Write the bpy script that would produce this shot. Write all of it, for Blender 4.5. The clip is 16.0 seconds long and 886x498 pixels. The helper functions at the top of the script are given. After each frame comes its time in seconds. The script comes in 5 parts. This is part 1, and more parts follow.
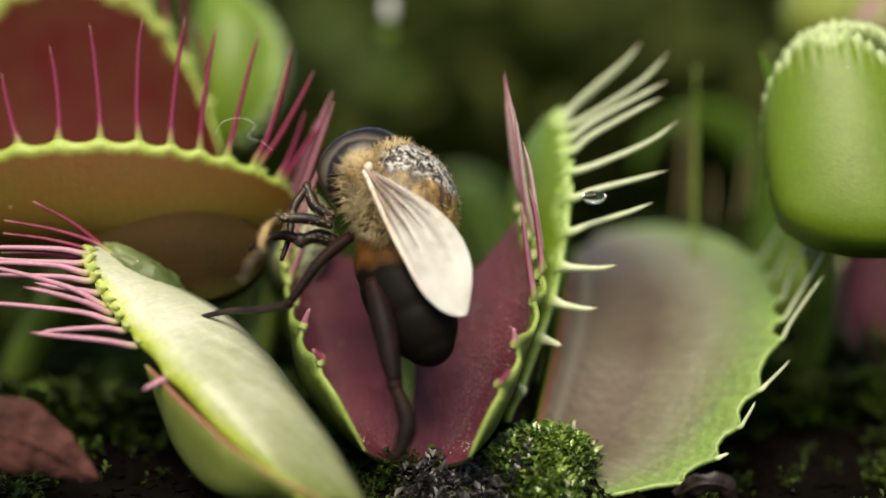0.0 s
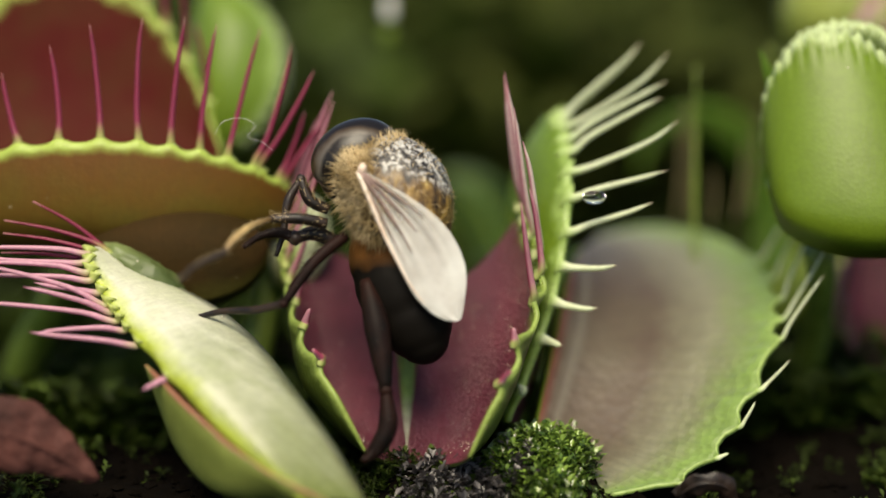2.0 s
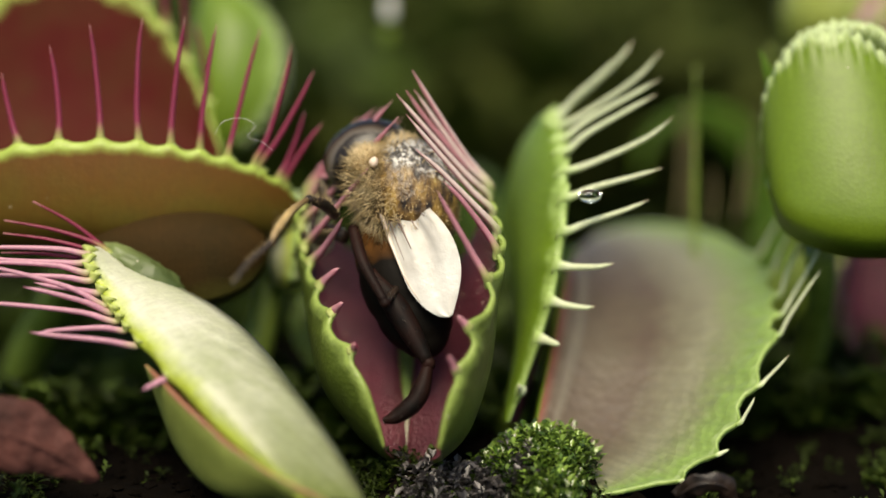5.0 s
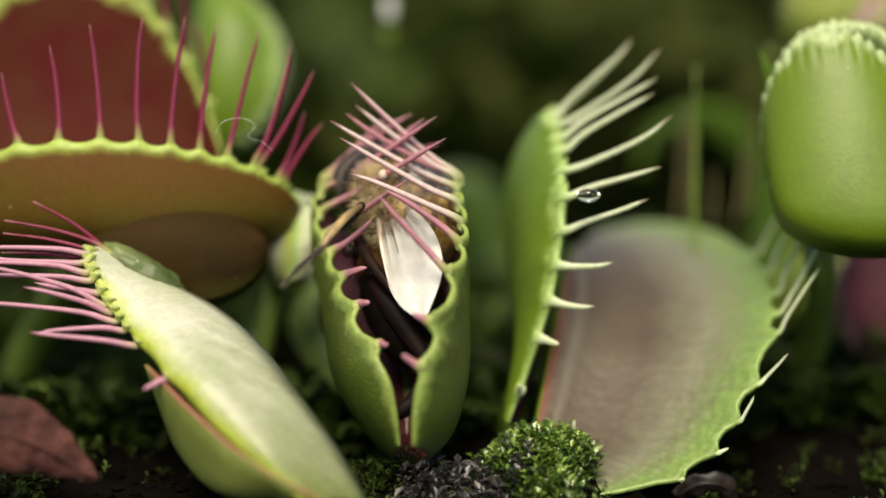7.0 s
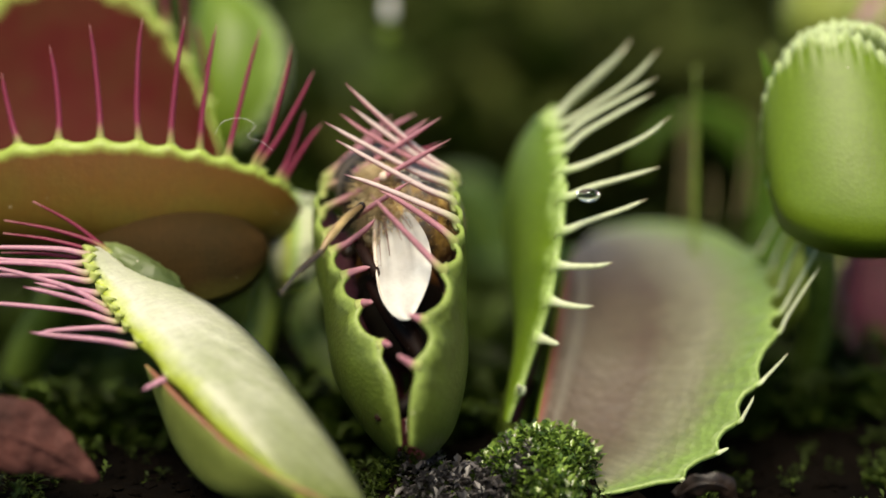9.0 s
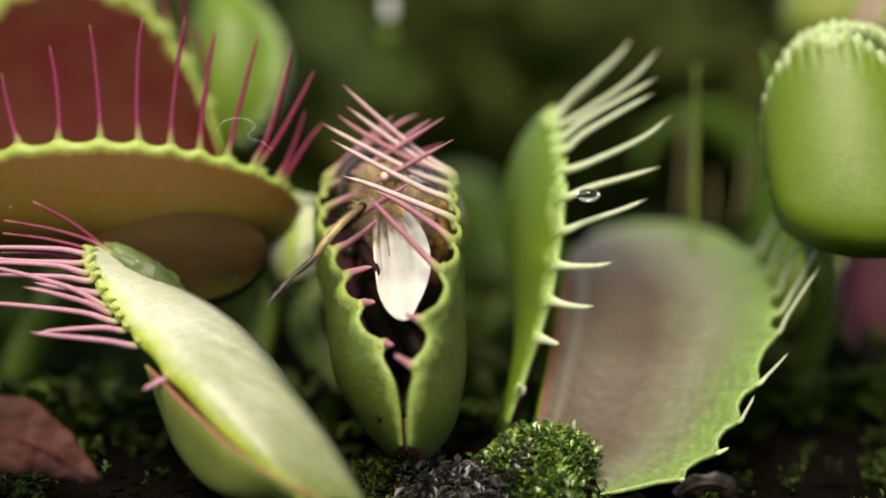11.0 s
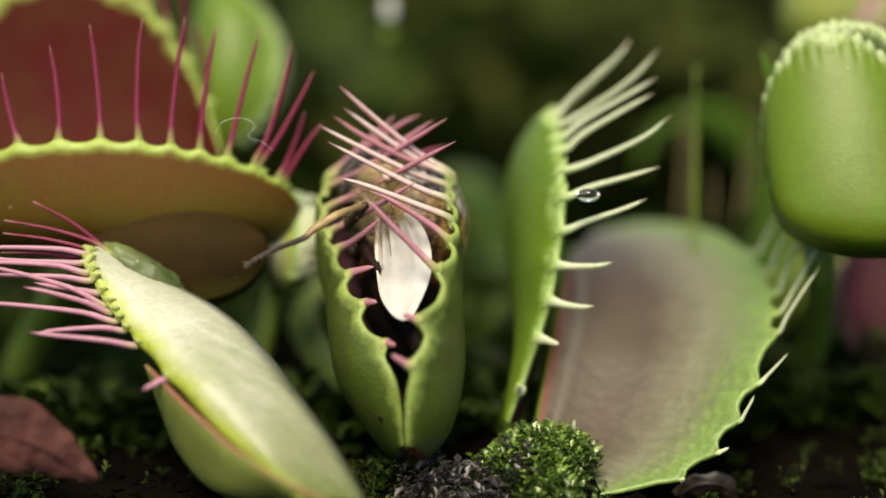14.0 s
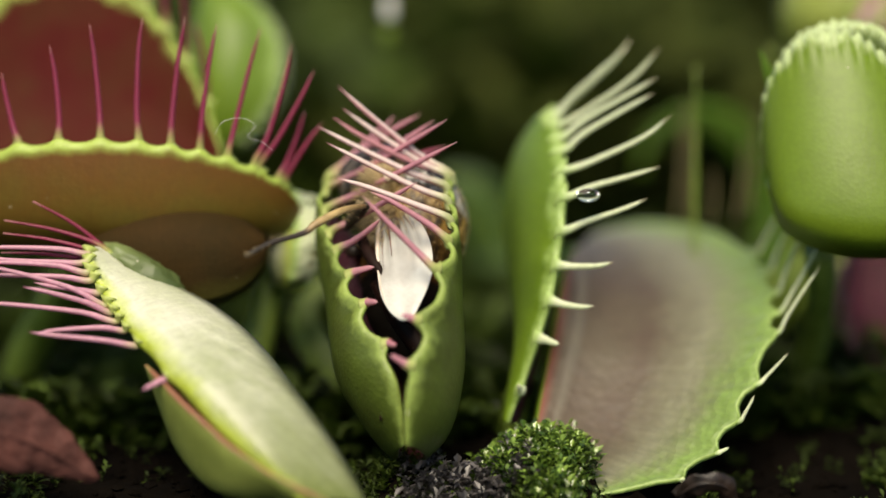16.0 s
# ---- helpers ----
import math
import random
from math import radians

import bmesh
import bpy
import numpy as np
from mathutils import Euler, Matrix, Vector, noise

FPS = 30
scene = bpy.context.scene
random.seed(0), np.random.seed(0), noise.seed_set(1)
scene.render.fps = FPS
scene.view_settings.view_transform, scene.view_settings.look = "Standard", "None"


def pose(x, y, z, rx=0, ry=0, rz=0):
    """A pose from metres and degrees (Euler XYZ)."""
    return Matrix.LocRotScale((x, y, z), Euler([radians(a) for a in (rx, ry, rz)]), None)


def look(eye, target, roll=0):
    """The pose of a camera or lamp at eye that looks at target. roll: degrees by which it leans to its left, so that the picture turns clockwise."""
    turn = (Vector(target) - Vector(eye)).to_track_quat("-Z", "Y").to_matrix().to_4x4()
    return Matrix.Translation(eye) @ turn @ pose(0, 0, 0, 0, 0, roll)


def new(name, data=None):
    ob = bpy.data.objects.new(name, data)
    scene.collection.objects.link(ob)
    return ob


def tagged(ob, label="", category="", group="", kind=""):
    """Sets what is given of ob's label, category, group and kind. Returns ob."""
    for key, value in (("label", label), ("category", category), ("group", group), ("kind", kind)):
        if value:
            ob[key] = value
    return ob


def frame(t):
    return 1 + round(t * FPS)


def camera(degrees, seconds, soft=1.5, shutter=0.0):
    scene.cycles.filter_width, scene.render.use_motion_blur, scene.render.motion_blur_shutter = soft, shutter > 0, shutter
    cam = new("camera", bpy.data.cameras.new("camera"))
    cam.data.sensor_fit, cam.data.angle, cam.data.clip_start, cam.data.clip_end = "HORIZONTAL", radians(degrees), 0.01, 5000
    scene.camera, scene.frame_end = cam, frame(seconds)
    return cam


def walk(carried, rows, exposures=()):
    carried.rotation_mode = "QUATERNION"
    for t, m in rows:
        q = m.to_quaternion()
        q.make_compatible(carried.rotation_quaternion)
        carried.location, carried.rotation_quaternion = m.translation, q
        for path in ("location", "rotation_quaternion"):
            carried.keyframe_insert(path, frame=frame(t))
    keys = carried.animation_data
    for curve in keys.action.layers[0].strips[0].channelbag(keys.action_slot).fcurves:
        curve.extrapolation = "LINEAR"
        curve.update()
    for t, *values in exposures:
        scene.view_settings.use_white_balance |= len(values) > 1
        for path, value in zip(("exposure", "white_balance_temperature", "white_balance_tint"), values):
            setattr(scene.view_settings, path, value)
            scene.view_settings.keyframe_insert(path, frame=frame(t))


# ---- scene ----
cam = camera(24, 16.0, soft=1.6)
# The camera looks 12 degrees down on a finger-high bed of plants, from eleven centimetres off.
TILT = 12.0
MM = 0.001
LEAN = pose(0, 0, 0, -TILT)
CENTRE = Vector((0, 0, 0.0115))
REACH = 112.9


def spot(x, y, z):
    """A place in millimetres, on axes that lean with the view: to the right, away, up."""
    return CENTRE + (LEAN @ Vector((x, y, z))) * MM


def stand(x, y, z, rx=0, ry=0, rz=0):
    """A pose on the same leaning axes."""
    return Matrix.Translation(spot(x, y, z)) @ LEAN @ pose(0, 0, 0, rx, ry, rz)


STILL = Matrix.Translation(spot(0, -REACH, 0)) @ LEAN @ pose(0, 0, 0, 90)
walk(cam, [(0, STILL), (16, STILL)], [(0, 0.98, 6950, 7), (16, 0.98, 6950, 7)])
cam.data.dof.use_dof = True
cam.data.dof.focus_distance = (REACH - 0.5) * MM
cam.data.dof.aperture_fstop = 10.5
cam.data.dof.aperture_blades = 0

# ---- light ----
world = bpy.data.worlds.new("world")
scene.world = world
world.use_nodes = True
sky = world.node_tree.nodes.new("ShaderNodeTexSky")
sky.sky_type = "NISHITA"
sky.sun_disc = False
SUN_UP, SUN_TURN = 58.0, 188.0
sky.sun_elevation, sky.sun_rotation = radians(SUN_UP), radians(SUN_TURN)
backing = world.node_tree.nodes["Background"]
backing.inputs["Strength"].default_value = 0.07
world.node_tree.links.new(sky.outputs[0], backing.inputs["Color"])
sun = new("sun", bpy.data.lights.new("sun", "SUN"))
sun.data.energy, sun.data.angle, sun.data.color = 2.9, radians(36), (1.0, 0.89, 0.72)
away = Vector((math.sin(radians(SUN_TURN)) * math.cos(radians(SUN_UP)), math.cos(radians(SUN_TURN)) * math.cos(radians(SUN_UP)), math.sin(radians(SUN_UP))))
sun.matrix_world = look(away, (0, 0, 0))


# ---- materials ----
class Nodes:
    """A short hand for a node material."""

    def __init__(self, name, rough=0.5, metal=0.0, subsurface=0.0):
        self.mat = bpy.data.materials.new(name)
        self.mat.use_nodes = True
        self.tree = self.mat.node_tree
        self.bsdf = self.tree.nodes["Principled BSDF"]
        self.bsdf.inputs["Roughness"].default_value = rough
        self.bsdf.inputs["Metallic"].default_value = metal
        self.where = self.add("ShaderNodeTexCoord").outputs["Object"]

    def add(self, kind, **values):
        node = self.tree.nodes.new(kind)
        for key, value in values.items():
            node.inputs[key.replace("_", " ")].default_value = value
        return node

    def link(self, a, b):
        self.tree.links.new(a, b)

    def noise(self, scale, detail=4.0, rough=0.6, where=None):
        node = self.add("ShaderNodeTexNoise", Scale=scale, Detail=detail, Roughness=rough)
        self.link(where or self.where, node.inputs["Vector"])
        return node.outputs["Fac"]

    def attr(self, name):
        node = self.add("ShaderNodeAttribute")
        node.attribute_name = name
        return node.outputs["Fac"]

    def ramp(self, fac, stops):
        node = self.add("ShaderNodeValToRGB")
        ramp = node.color_ramp
        while len(ramp.elements) < len(stops):
            ramp.elements.new(0.5)
        for element, (place, colour) in zip(ramp.elements, stops):
            element.position = place
            element.color = (*colour, 1) if len(colour) == 3 else colour
        self.link(fac, node.inputs["Fac"])
        return node.outputs["Color"]

    def mix(self, fac, a, b, how="MIX"):
        node = self.add("ShaderNodeMix")
        node.data_type, node.blend_type = "RGBA", how
        for value, socket in ((fac, node.inputs[0]), (a, node.inputs[6]), (b, node.inputs[7])):
            if isinstance(value, (int, float)):
                socket.default_value = value
            elif isinstance(value, tuple):
                socket.default_value = (*value, 1)
            else:
                self.link(value, socket)
        return node.outputs[2]

    def maths(self, how, a, b=0.0, c=0.0):
        node = self.add("ShaderNodeMath")
        node.operation = how
        for value, socket in zip((a, b, c), node.inputs):
            if isinstance(value, (int, float)):
                socket.default_value = value
            else:
                self.link(value, socket)
        return node.outputs[0]

    def bump(self, height, strength, distance):
        node = self.add("ShaderNodeBump", Strength=strength, Distance=distance)
        self.link(height, node.inputs["Height"])
        self.link(node.outputs["Normal"], self.bsdf.inputs["Normal"])

    def colour(self, socket, glow=0.0):
        """Base colour, and as a thin leaf some light through it."""
        self.link(socket, self.bsdf.inputs["Base Color"])
        if glow:
            thin = self.add("ShaderNodeBsdfTranslucent")
            self.link(socket, thin.inputs["Color"])
            both = self.add("ShaderNodeMixShader")
            both.inputs[0].default_value = glow
            self.link(self.bsdf.outputs[0], both.inputs[1])
            self.link(thin.outputs[0], both.inputs[2])
            self.link(both.outputs[0], self.tree.nodes["Material Output"].inputs["Surface"])
        return self.mat


def leaf_skin(name, middle, middle_dark, rim, rim_from=0.8, rim_to=0.95, rough=0.42, glow=0.25, relief=0.2, cells=4500, spine=None, dusty=0.8, line=None, foot=None, specks=900, ragged=0.2, ribs=0.3, halo=None):
    """The skin of a lobe: a flesh colour that runs out into another at the rim, with fine glands and blotches. foot: a
    darker tone painted in as shade towards the lobe's low end.
    """
    n = Nodes(name, rough)
    blotch = n.noise(260, 3)
    fine = n.noise(2600, 4)
    flesh = n.mix(n.ramp(blotch, [(0.35, (0, 0, 0)), (0.68, (1, 1, 1))]), middle, middle_dark)
    # Shade towards the low end, put into the colour with a streaky edge.
    if foot:
        streak = n.add("ShaderNodeMapping", Scale=(900.0, 900.0, 90.0))
        n.link(n.where, streak.inputs["Vector"])
        reach = n.maths("ADD", n.attr("along"), n.maths("MULTIPLY", n.maths("SUBTRACT", n.noise(1.0, 4, 0.6, streak.outputs[0]), 0.5), 0.5))
        flesh = n.mix(n.ramp(reach, [(0.0, (1, 1, 1)), (0.52, (0, 0, 0))]), flesh, foot)
    wander = n.maths("ADD", n.attr("across"), n.maths("MULTIPLY", n.maths("SUBTRACT", n.noise(700, 3), 0.5), ragged))
    edge = n.ramp(wander, [(rim_from, (0, 0, 0)), (rim_to, (1, 1, 1))])
    tone = n.mix(edge, flesh, rim)
    if halo:
        tone = n.mix(n.ramp(wander, [(rim_from - 0.25, (0, 0, 0)), (rim_from, (0.5, 0.5, 0.5)), (rim_to, (0, 0, 0))]), tone, halo)
    fibres = n.add("ShaderNodeCombineXYZ")
    n.link(n.maths("MULTIPLY", n.attr("along"), 70.0), fibres.inputs[0])
    n.link(n.maths("MULTIPLY", n.attr("across"), 5.0), fibres.inputs[1])
    streaks = n.noise(1.0, 4, 0.7, fibres.outputs[0])
    tone = n.mix(ribs, tone, n.ramp(streaks, [(0.32, (0.5, 0.5, 0.5)), (0.62, (1, 1, 1))]), "MULTIPLY")
    if spine:
        tone = n.mix(n.ramp(n.attr("across"), [(0.0, (1, 1, 1)), (0.045, (0, 0, 0))]), tone, spine)
    if line:
        tone = n.mix(n.ramp(n.attr("across"), [(0.0, (0, 0, 0)), (0.06, (0, 0, 0)), (0.085, (0.45, 0.45, 0.45)), (0.13, (0, 0, 0))]), tone, line)
    tone = n.mix(0.35, tone, n.ramp(fine, [(0.3, (0.6, 0.6, 0.6)), (0.7, (1, 1, 1))]), "MULTIPLY")
    dust = n.add("ShaderNodeTexVoronoi", Scale=specks)
    n.link(n.where, dust.inputs["Vector"])
    tone = n.mix(n.ramp(n.maths("ADD", dust.outputs["Distance"], n.maths("MULTIPLY", n.noise(300, 2), 0.35)), [(0.17, (dusty, dusty, dusty)), (0.20, (0, 0, 0))]), tone, (0.60, 0.54, 0.42))
    grains = n.add("ShaderNodeTexVoronoi", Scale=cells)
    n.link(n.where, grains.inputs["Vector"])
    n.bump(grains.outputs["Distance"], relief, 0.00012)
    return n.colour(tone, glow)


def tooth_skin(name, base, middle, tip, glow=0.3, outside=None):
    """A tooth: green at its root, another colour beyond, and paler on its outside where that is given."""
    n = Nodes(name, 0.4)
    tone = n.ramp(n.attr("along"), [(0.0, base), (0.14, base), (0.40, middle), (0.9, middle), (1.0, tip)])
    if outside:
        rest = n.ramp(n.attr("along"), [(0.0, base), (0.22, base), (0.45, outside), (0.9, outside), (1.0, tip)])
        tone = n.mix(n.ramp(n.attr("outer"), [(0.35, (0, 0, 0)), (0.65, (1, 1, 1))]), tone, rest)
    tone = n.mix(0.4, tone, n.ramp(n.noise(3000, 3), [(0.3, (0.55, 0.55, 0.55)), (0.7, (1, 1, 1))]), "MULTIPLY")
    n.bump(n.noise(5000, 3), 0.3, 0.0001)
    return n.colour(tone, glow)


def plain(name, a, b, scale, rough=0.6, relief=0.3, depth=0.0001, glow=0.0, metal=0.0, stops=(0.35, 0.65), gloss=0.5):
    n = Nodes(name, rough, metal)
    n.bump(n.noise(scale * 3, 4), relief, depth)
    n.bsdf.inputs["Specular IOR Level"].default_value = gloss
    return n.colour(n.ramp(n.noise(scale), [(stops[0], a), (stops[1], b)]), glow)


M = {}
M["trap_out"] = leaf_skin("green leaf skin", (0.105, 0.150, 0.021), (0.070, 0.092, 0.015), (0.34, 0.45, 0.10), 0.91, 1.0)
M["trap_in"] = leaf_skin("crimson gland skin", (0.20, 0.045, 0.068), (0.125, 0.028, 0.044), (0.30, 0.42, 0.07), 0.86, 0.93, 0.30, 0.15, 1.0, 7000, specks=1300, dusty=1.0, halo=(0.17, 0.085, 0.05))
M["side_out"] = leaf_skin("olive and rust leaf skin", (0.185, 0.10, 0.015), (0.165, 0.125, 0.017), (0.47, 0.61, 0.11), 0.935, 0.975, 0.45, 0.3, 0.1, ragged=0.05, ribs=0.15, halo=(0.20, 0.055, 0.012))
M["side_in"] = leaf_skin("dark red gland skin", (0.075, 0.008, 0.007), (0.075, 0.022, 0.009), (0.40, 0.52, 0.12), 0.92, 0.98, 0.6, 0.1, 0.4, 3500, dusty=0.0)
M["side_in"].node_tree.nodes["Principled BSDF"].inputs["Specular IOR Level"].default_value = 0.06
M["pale_out"] = leaf_skin("fresh green leaf skin", (0.18, 0.29, 0.02), (0.13, 0.22, 0.016), (0.40, 0.56, 0.16), 0.9, 1.0)
M["pale_in"] = leaf_skin("greyish pink downy skin", (0.112, 0.084, 0.048), (0.092, 0.058, 0.036), (0.22, 0.34, 0.07), 0.68, 0.93, 0.5, 0.2, 1.0, 1700, (0.22, 0.06, 0.04), line=(0.30, 0.27, 0.21), ribs=0.5, halo=(0.34, 0.36, 0.22))
M["pale_in"].node_tree.nodes["Principled BSDF"].inputs["Sheen Weight"].default_value = 0.35
tree = M["pale_in"].node_tree
coarse = tree.nodes.new("ShaderNodeMapRange")
for key, value in zip((1, 2, 3, 4), (0.55, 0.85, 0.25, 1.0)):
    coarse.inputs[key].default_value = value
run = tree.nodes.new("ShaderNodeAttribute")
run.attribute_name = "across"
tree.links.new(run.outputs["Fac"], coarse.inputs[0])
tree.links.new(coarse.outputs[0], tree.nodes["Bump"].inputs["Strength"])
# The olive foot tone is painted shade on the lobe's lower right.
M["near_out"] = leaf_skin("creamy green leaf skin with painted foot shade", (0.80, 0.80, 0.66), (0.64, 0.68, 0.46), (0.54, 0.64, 0.08), 0.70, 0.93, 0.35, foot=(0.20, 0.24, 0.06), ragged=0.3)
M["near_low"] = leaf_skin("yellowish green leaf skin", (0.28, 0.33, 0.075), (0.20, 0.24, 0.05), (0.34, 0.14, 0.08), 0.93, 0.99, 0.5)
M["yellow_out"] = leaf_skin("yellowish lime leaf skin", (0.36, 0.42, 0.08), (0.28, 0.34, 0.06), (0.58, 0.64, 0.26), 0.86, 1.0)
w = Nodes("pale rib", 0.3)
w.bump(w.noise(2600, 4), 0.6, 0.0001)
tone = w.ramp(w.attr("along"), [(0.0, (0.50, 0.48, 0.38)), (0.40, (0.42, 0.42, 0.30)), (0.55, (0.20, 0.32, 0.06)), (1.0, (0.12, 0.22, 0.03))])
M["rib"] = w.colour(w.mix(0.6, tone, w.ramp(w.noise(1500, 4), [(0.35, (0.35, 0.3, 0.25)), (0.65, (1, 1, 1))]), "MULTIPLY"), 0.15)
# Rust skin darkened and dulled: the shade under the red trap is in the colour.
M["shade_out"] = leaf_skin("rust leaf skin with painted shade", (0.050, 0.027, 0.007), (0.034, 0.022, 0.006), (0.07, 0.06, 0.012), 0.8, 0.95, 0.75)
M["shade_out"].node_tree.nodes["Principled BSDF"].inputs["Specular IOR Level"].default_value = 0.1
M["fold"] = leaf_skin("wrinkled dark leaf skin", (0.19, 0.24, 0.08), (0.06, 0.09, 0.022), (0.3, 0.4, 0.1), 0.9, 1.0, 0.5, 0.1, 0.9, 1300)
M["near_in"] = leaf_skin("dull pink gland skin", (0.50, 0.54, 0.10), (0.42, 0.44, 0.09), (0.30, 0.12, 0.06), 0.75, 0.95, 0.5, 0.5)
M["bright_out"] = leaf_skin("bright lime leaf skin", (0.165, 0.262, 0.014), (0.145, 0.225, 0.012), (0.62, 0.74, 0.38), 0.93, 1.0, 0.45, 0.25, 0.06, ribs=0.12)
M["tooth_red"] = tooth_skin("crimson tooth", (0.46, 0.56, 0.14), (0.28, 0.030, 0.078), (0.50, 0.22, 0.22))
M["tooth_pink"] = tooth_skin("pink tooth", (0.50, 0.56, 0.18), (0.38, 0.07, 0.13), (0.60, 0.34, 0.34), outside=(0.60, 0.27, 0.33))
M["tooth_light"] = tooth_skin("light pink tooth", (0.50, 0.58, 0.16), (0.64, 0.32, 0.42), (0.60, 0.22, 0.36))
M["tooth_blush"] = tooth_skin("blush tooth", (0.52, 0.57, 0.25), (0.58, 0.26, 0.30), (0.52, 0.20, 0.26), outside=(0.82, 0.66, 0.62))
M["tooth_pale"] = tooth_skin("pale green tooth", (0.46, 0.62, 0.20), (0.72, 0.78, 0.52), (0.60, 0.50, 0.34))
M["stalk"] = plain("stalk green", (0.11, 0.17, 0.02), (0.22, 0.30, 0.05), 300, 0.45, 0.2, 0.0001, 0.2)
M["arch_leaf"] = plain("clear leaf green", (0.07, 0.16, 0.012), (0.13, 0.26, 0.022), 200, 0.5, 0.2, 0.0001, 0.25)
# The clear leaf green again, with shade put into the colour for leaves far back.
M["shade_leaf"] = plain("leaf green with painted shade", (0.022, 0.055, 0.008), (0.045, 0.10, 0.014), 200, 0.5, 0.2, 0.0001, 0.2)
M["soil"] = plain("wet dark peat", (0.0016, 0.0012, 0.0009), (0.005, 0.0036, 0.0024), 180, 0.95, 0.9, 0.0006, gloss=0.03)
def moss_skin(name, dark, mid, light, rough, gloss):
    """Leaflets that differ one by one."""
    n = Nodes(name, rough)
    n.bsdf.inputs["Specular IOR Level"].default_value = gloss
    island = n.add("ShaderNodeNewGeometry").outputs["Random Per Island"]
    tone = n.mix(n.ramp(n.noise(220, 3), [(0.35, (0, 0, 0)), (0.65, (1, 1, 1))]), n.ramp(island, [(0.2, dark), (0.8, mid)]), n.ramp(island, [(0.2, mid), (0.9, light)]))
    return n.colour(tone, 0.3)


M["moss"] = moss_skin("moss green", (0.012, 0.025, 0.005), (0.05, 0.10, 0.013), (0.30, 0.44, 0.08), 0.2, 0.8)
M["dead_moss"] = moss_skin("dead grey moss", (0.012, 0.011, 0.010), (0.05, 0.046, 0.046), (0.20, 0.18, 0.18), 0.35, 0.5)
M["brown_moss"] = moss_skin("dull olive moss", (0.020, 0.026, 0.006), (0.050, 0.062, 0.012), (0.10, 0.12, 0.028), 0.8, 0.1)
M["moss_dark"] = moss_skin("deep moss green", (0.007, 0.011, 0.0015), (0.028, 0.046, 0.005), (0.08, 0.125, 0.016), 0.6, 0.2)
M["grit"] = plain("pale grit", (0.30, 0.22, 0.16), (0.72, 0.64, 0.54), 3000, 0.25)
M["dry"] = plain("dry brown stem", (0.09, 0.075, 0.03), (0.18, 0.15, 0.06), 400, 0.7)
M["chitin"] = plain("black chitin", (0.008, 0.006, 0.005), (0.03, 0.018, 0.012), 900, 0.4, 0.5, 0.00008, gloss=0.35)
M["leg"] = plain("dark brown leg", (0.004, 0.003, 0.0025), (0.018, 0.006, 0.004), 400, 0.6, 0.4, 0.00006, gloss=0.12)
w = Nodes("tan to black leg", 0.4)
w.bump(w.noise(4000, 3), 0.3, 0.00005)
tone = w.ramp(w.attr("along"), [(0.0, (0.14, 0.08, 0.03)), (0.25, (0.42, 0.30, 0.13)), (0.48, (0.30, 0.20, 0.09)), (0.60, (0.05, 0.035, 0.025)), (1.0, (0.02, 0.016, 0.013))])
M["tan_leg"] = w.colour(w.mix(0.5, tone, w.ramp(w.noise(1200, 3), [(0.35, (0.35, 0.35, 0.35)), (0.65, (1, 1, 1))]), "MULTIPLY"))
w = Nodes("compound eye", 0.3)
w.bsdf.inputs["Specular IOR Level"].default_value = 0.35
rings = w.add("ShaderNodeVectorMath")
rings.operation = "MULTIPLY"
rings.inputs[1].default_value = (1.0, 0.0, 1.0)
w.link(w.where, rings.inputs[0])
off = w.add("ShaderNodeVectorMath")
off.operation = "DISTANCE"
off.inputs[1].default_value = (-0.0013, 0.0, 0.0031)
w.link(rings.outputs[0], off.inputs[0])
bands = w.maths("ADD", w.maths("MULTIPLY", off.outputs["Value"], 280.0), w.maths("MULTIPLY", w.noise(900, 3), 0.12))
facets = w.add("ShaderNodeTexVoronoi", Scale=16000)
w.link(w.where, facets.inputs["Vector"])
w.bump(facets.outputs["Distance"], 0.25, 0.00002)
M["eye"] = w.colour(w.ramp(bands, [(0.40, (0.07, 0.05, 0.03)), (0.50, (0.012, 0.009, 0.007)), (0.62, (0.012, 0.009, 0.007)), (0.68, (0.10, 0.085, 0.07)), (0.76, (0.05, 0.035, 0.022)), (0.82, (0.009, 0.007, 0.006))]))
M["fur"] = plain("tan fur", (0.36, 0.25, 0.10), (0.74, 0.60, 0.36), 900, 0.5, 0.1, 0.00003, 0.3)
M["white_hair"] = plain("white fibre", (0.55, 0.55, 0.5), (0.8, 0.8, 0.75), 700, 0.5, 0.1, 0.00003)
M["red_dead"] = plain("reddish dead leaf", (0.025, 0.010, 0.008), (0.11, 0.040, 0.032), 350, 0.75, 0.9, 0.0004, gloss=0.2)
M["water"] = Nodes("water", 0.0).mat
M["water"].node_tree.nodes["Principled BSDF"].inputs["Transmission Weight"].default_value = 1.0
M["water"].node_tree.nodes["Principled BSDF"].inputs["IOR"].default_value = 1.33
M["fur_skin"] = plain("brown skin under fur", (0.10, 0.06, 0.02), (0.30, 0.20, 0.08), 1500, 0.6, 0.5, 0.00008)
M["vein"] = plain("pale pink vein", (0.60, 0.46, 0.36), (0.80, 0.70, 0.60), 700, 0.35, 0.1, 0.00003)
M["dark_vein"] = plain("dark vein", (0.10, 0.055, 0.045), (0.30, 0.20, 0.17), 700, 0.4, 0.1, 0.00003)
w = Nodes("golden striped thorax", 0.3)
w.bump(w.noise(2600, 5), 0.8, 0.00014)
part_of = w.add("ShaderNodeSeparateXYZ")
w.link(w.where, part_of.inputs[0])
grain = w.add("ShaderNodeMapping", Rotation=(0.0, radians(24), 0.0), Scale=(1500.0, 1500.0, 620.0))
w.link(w.where, grain.inputs["Vector"])
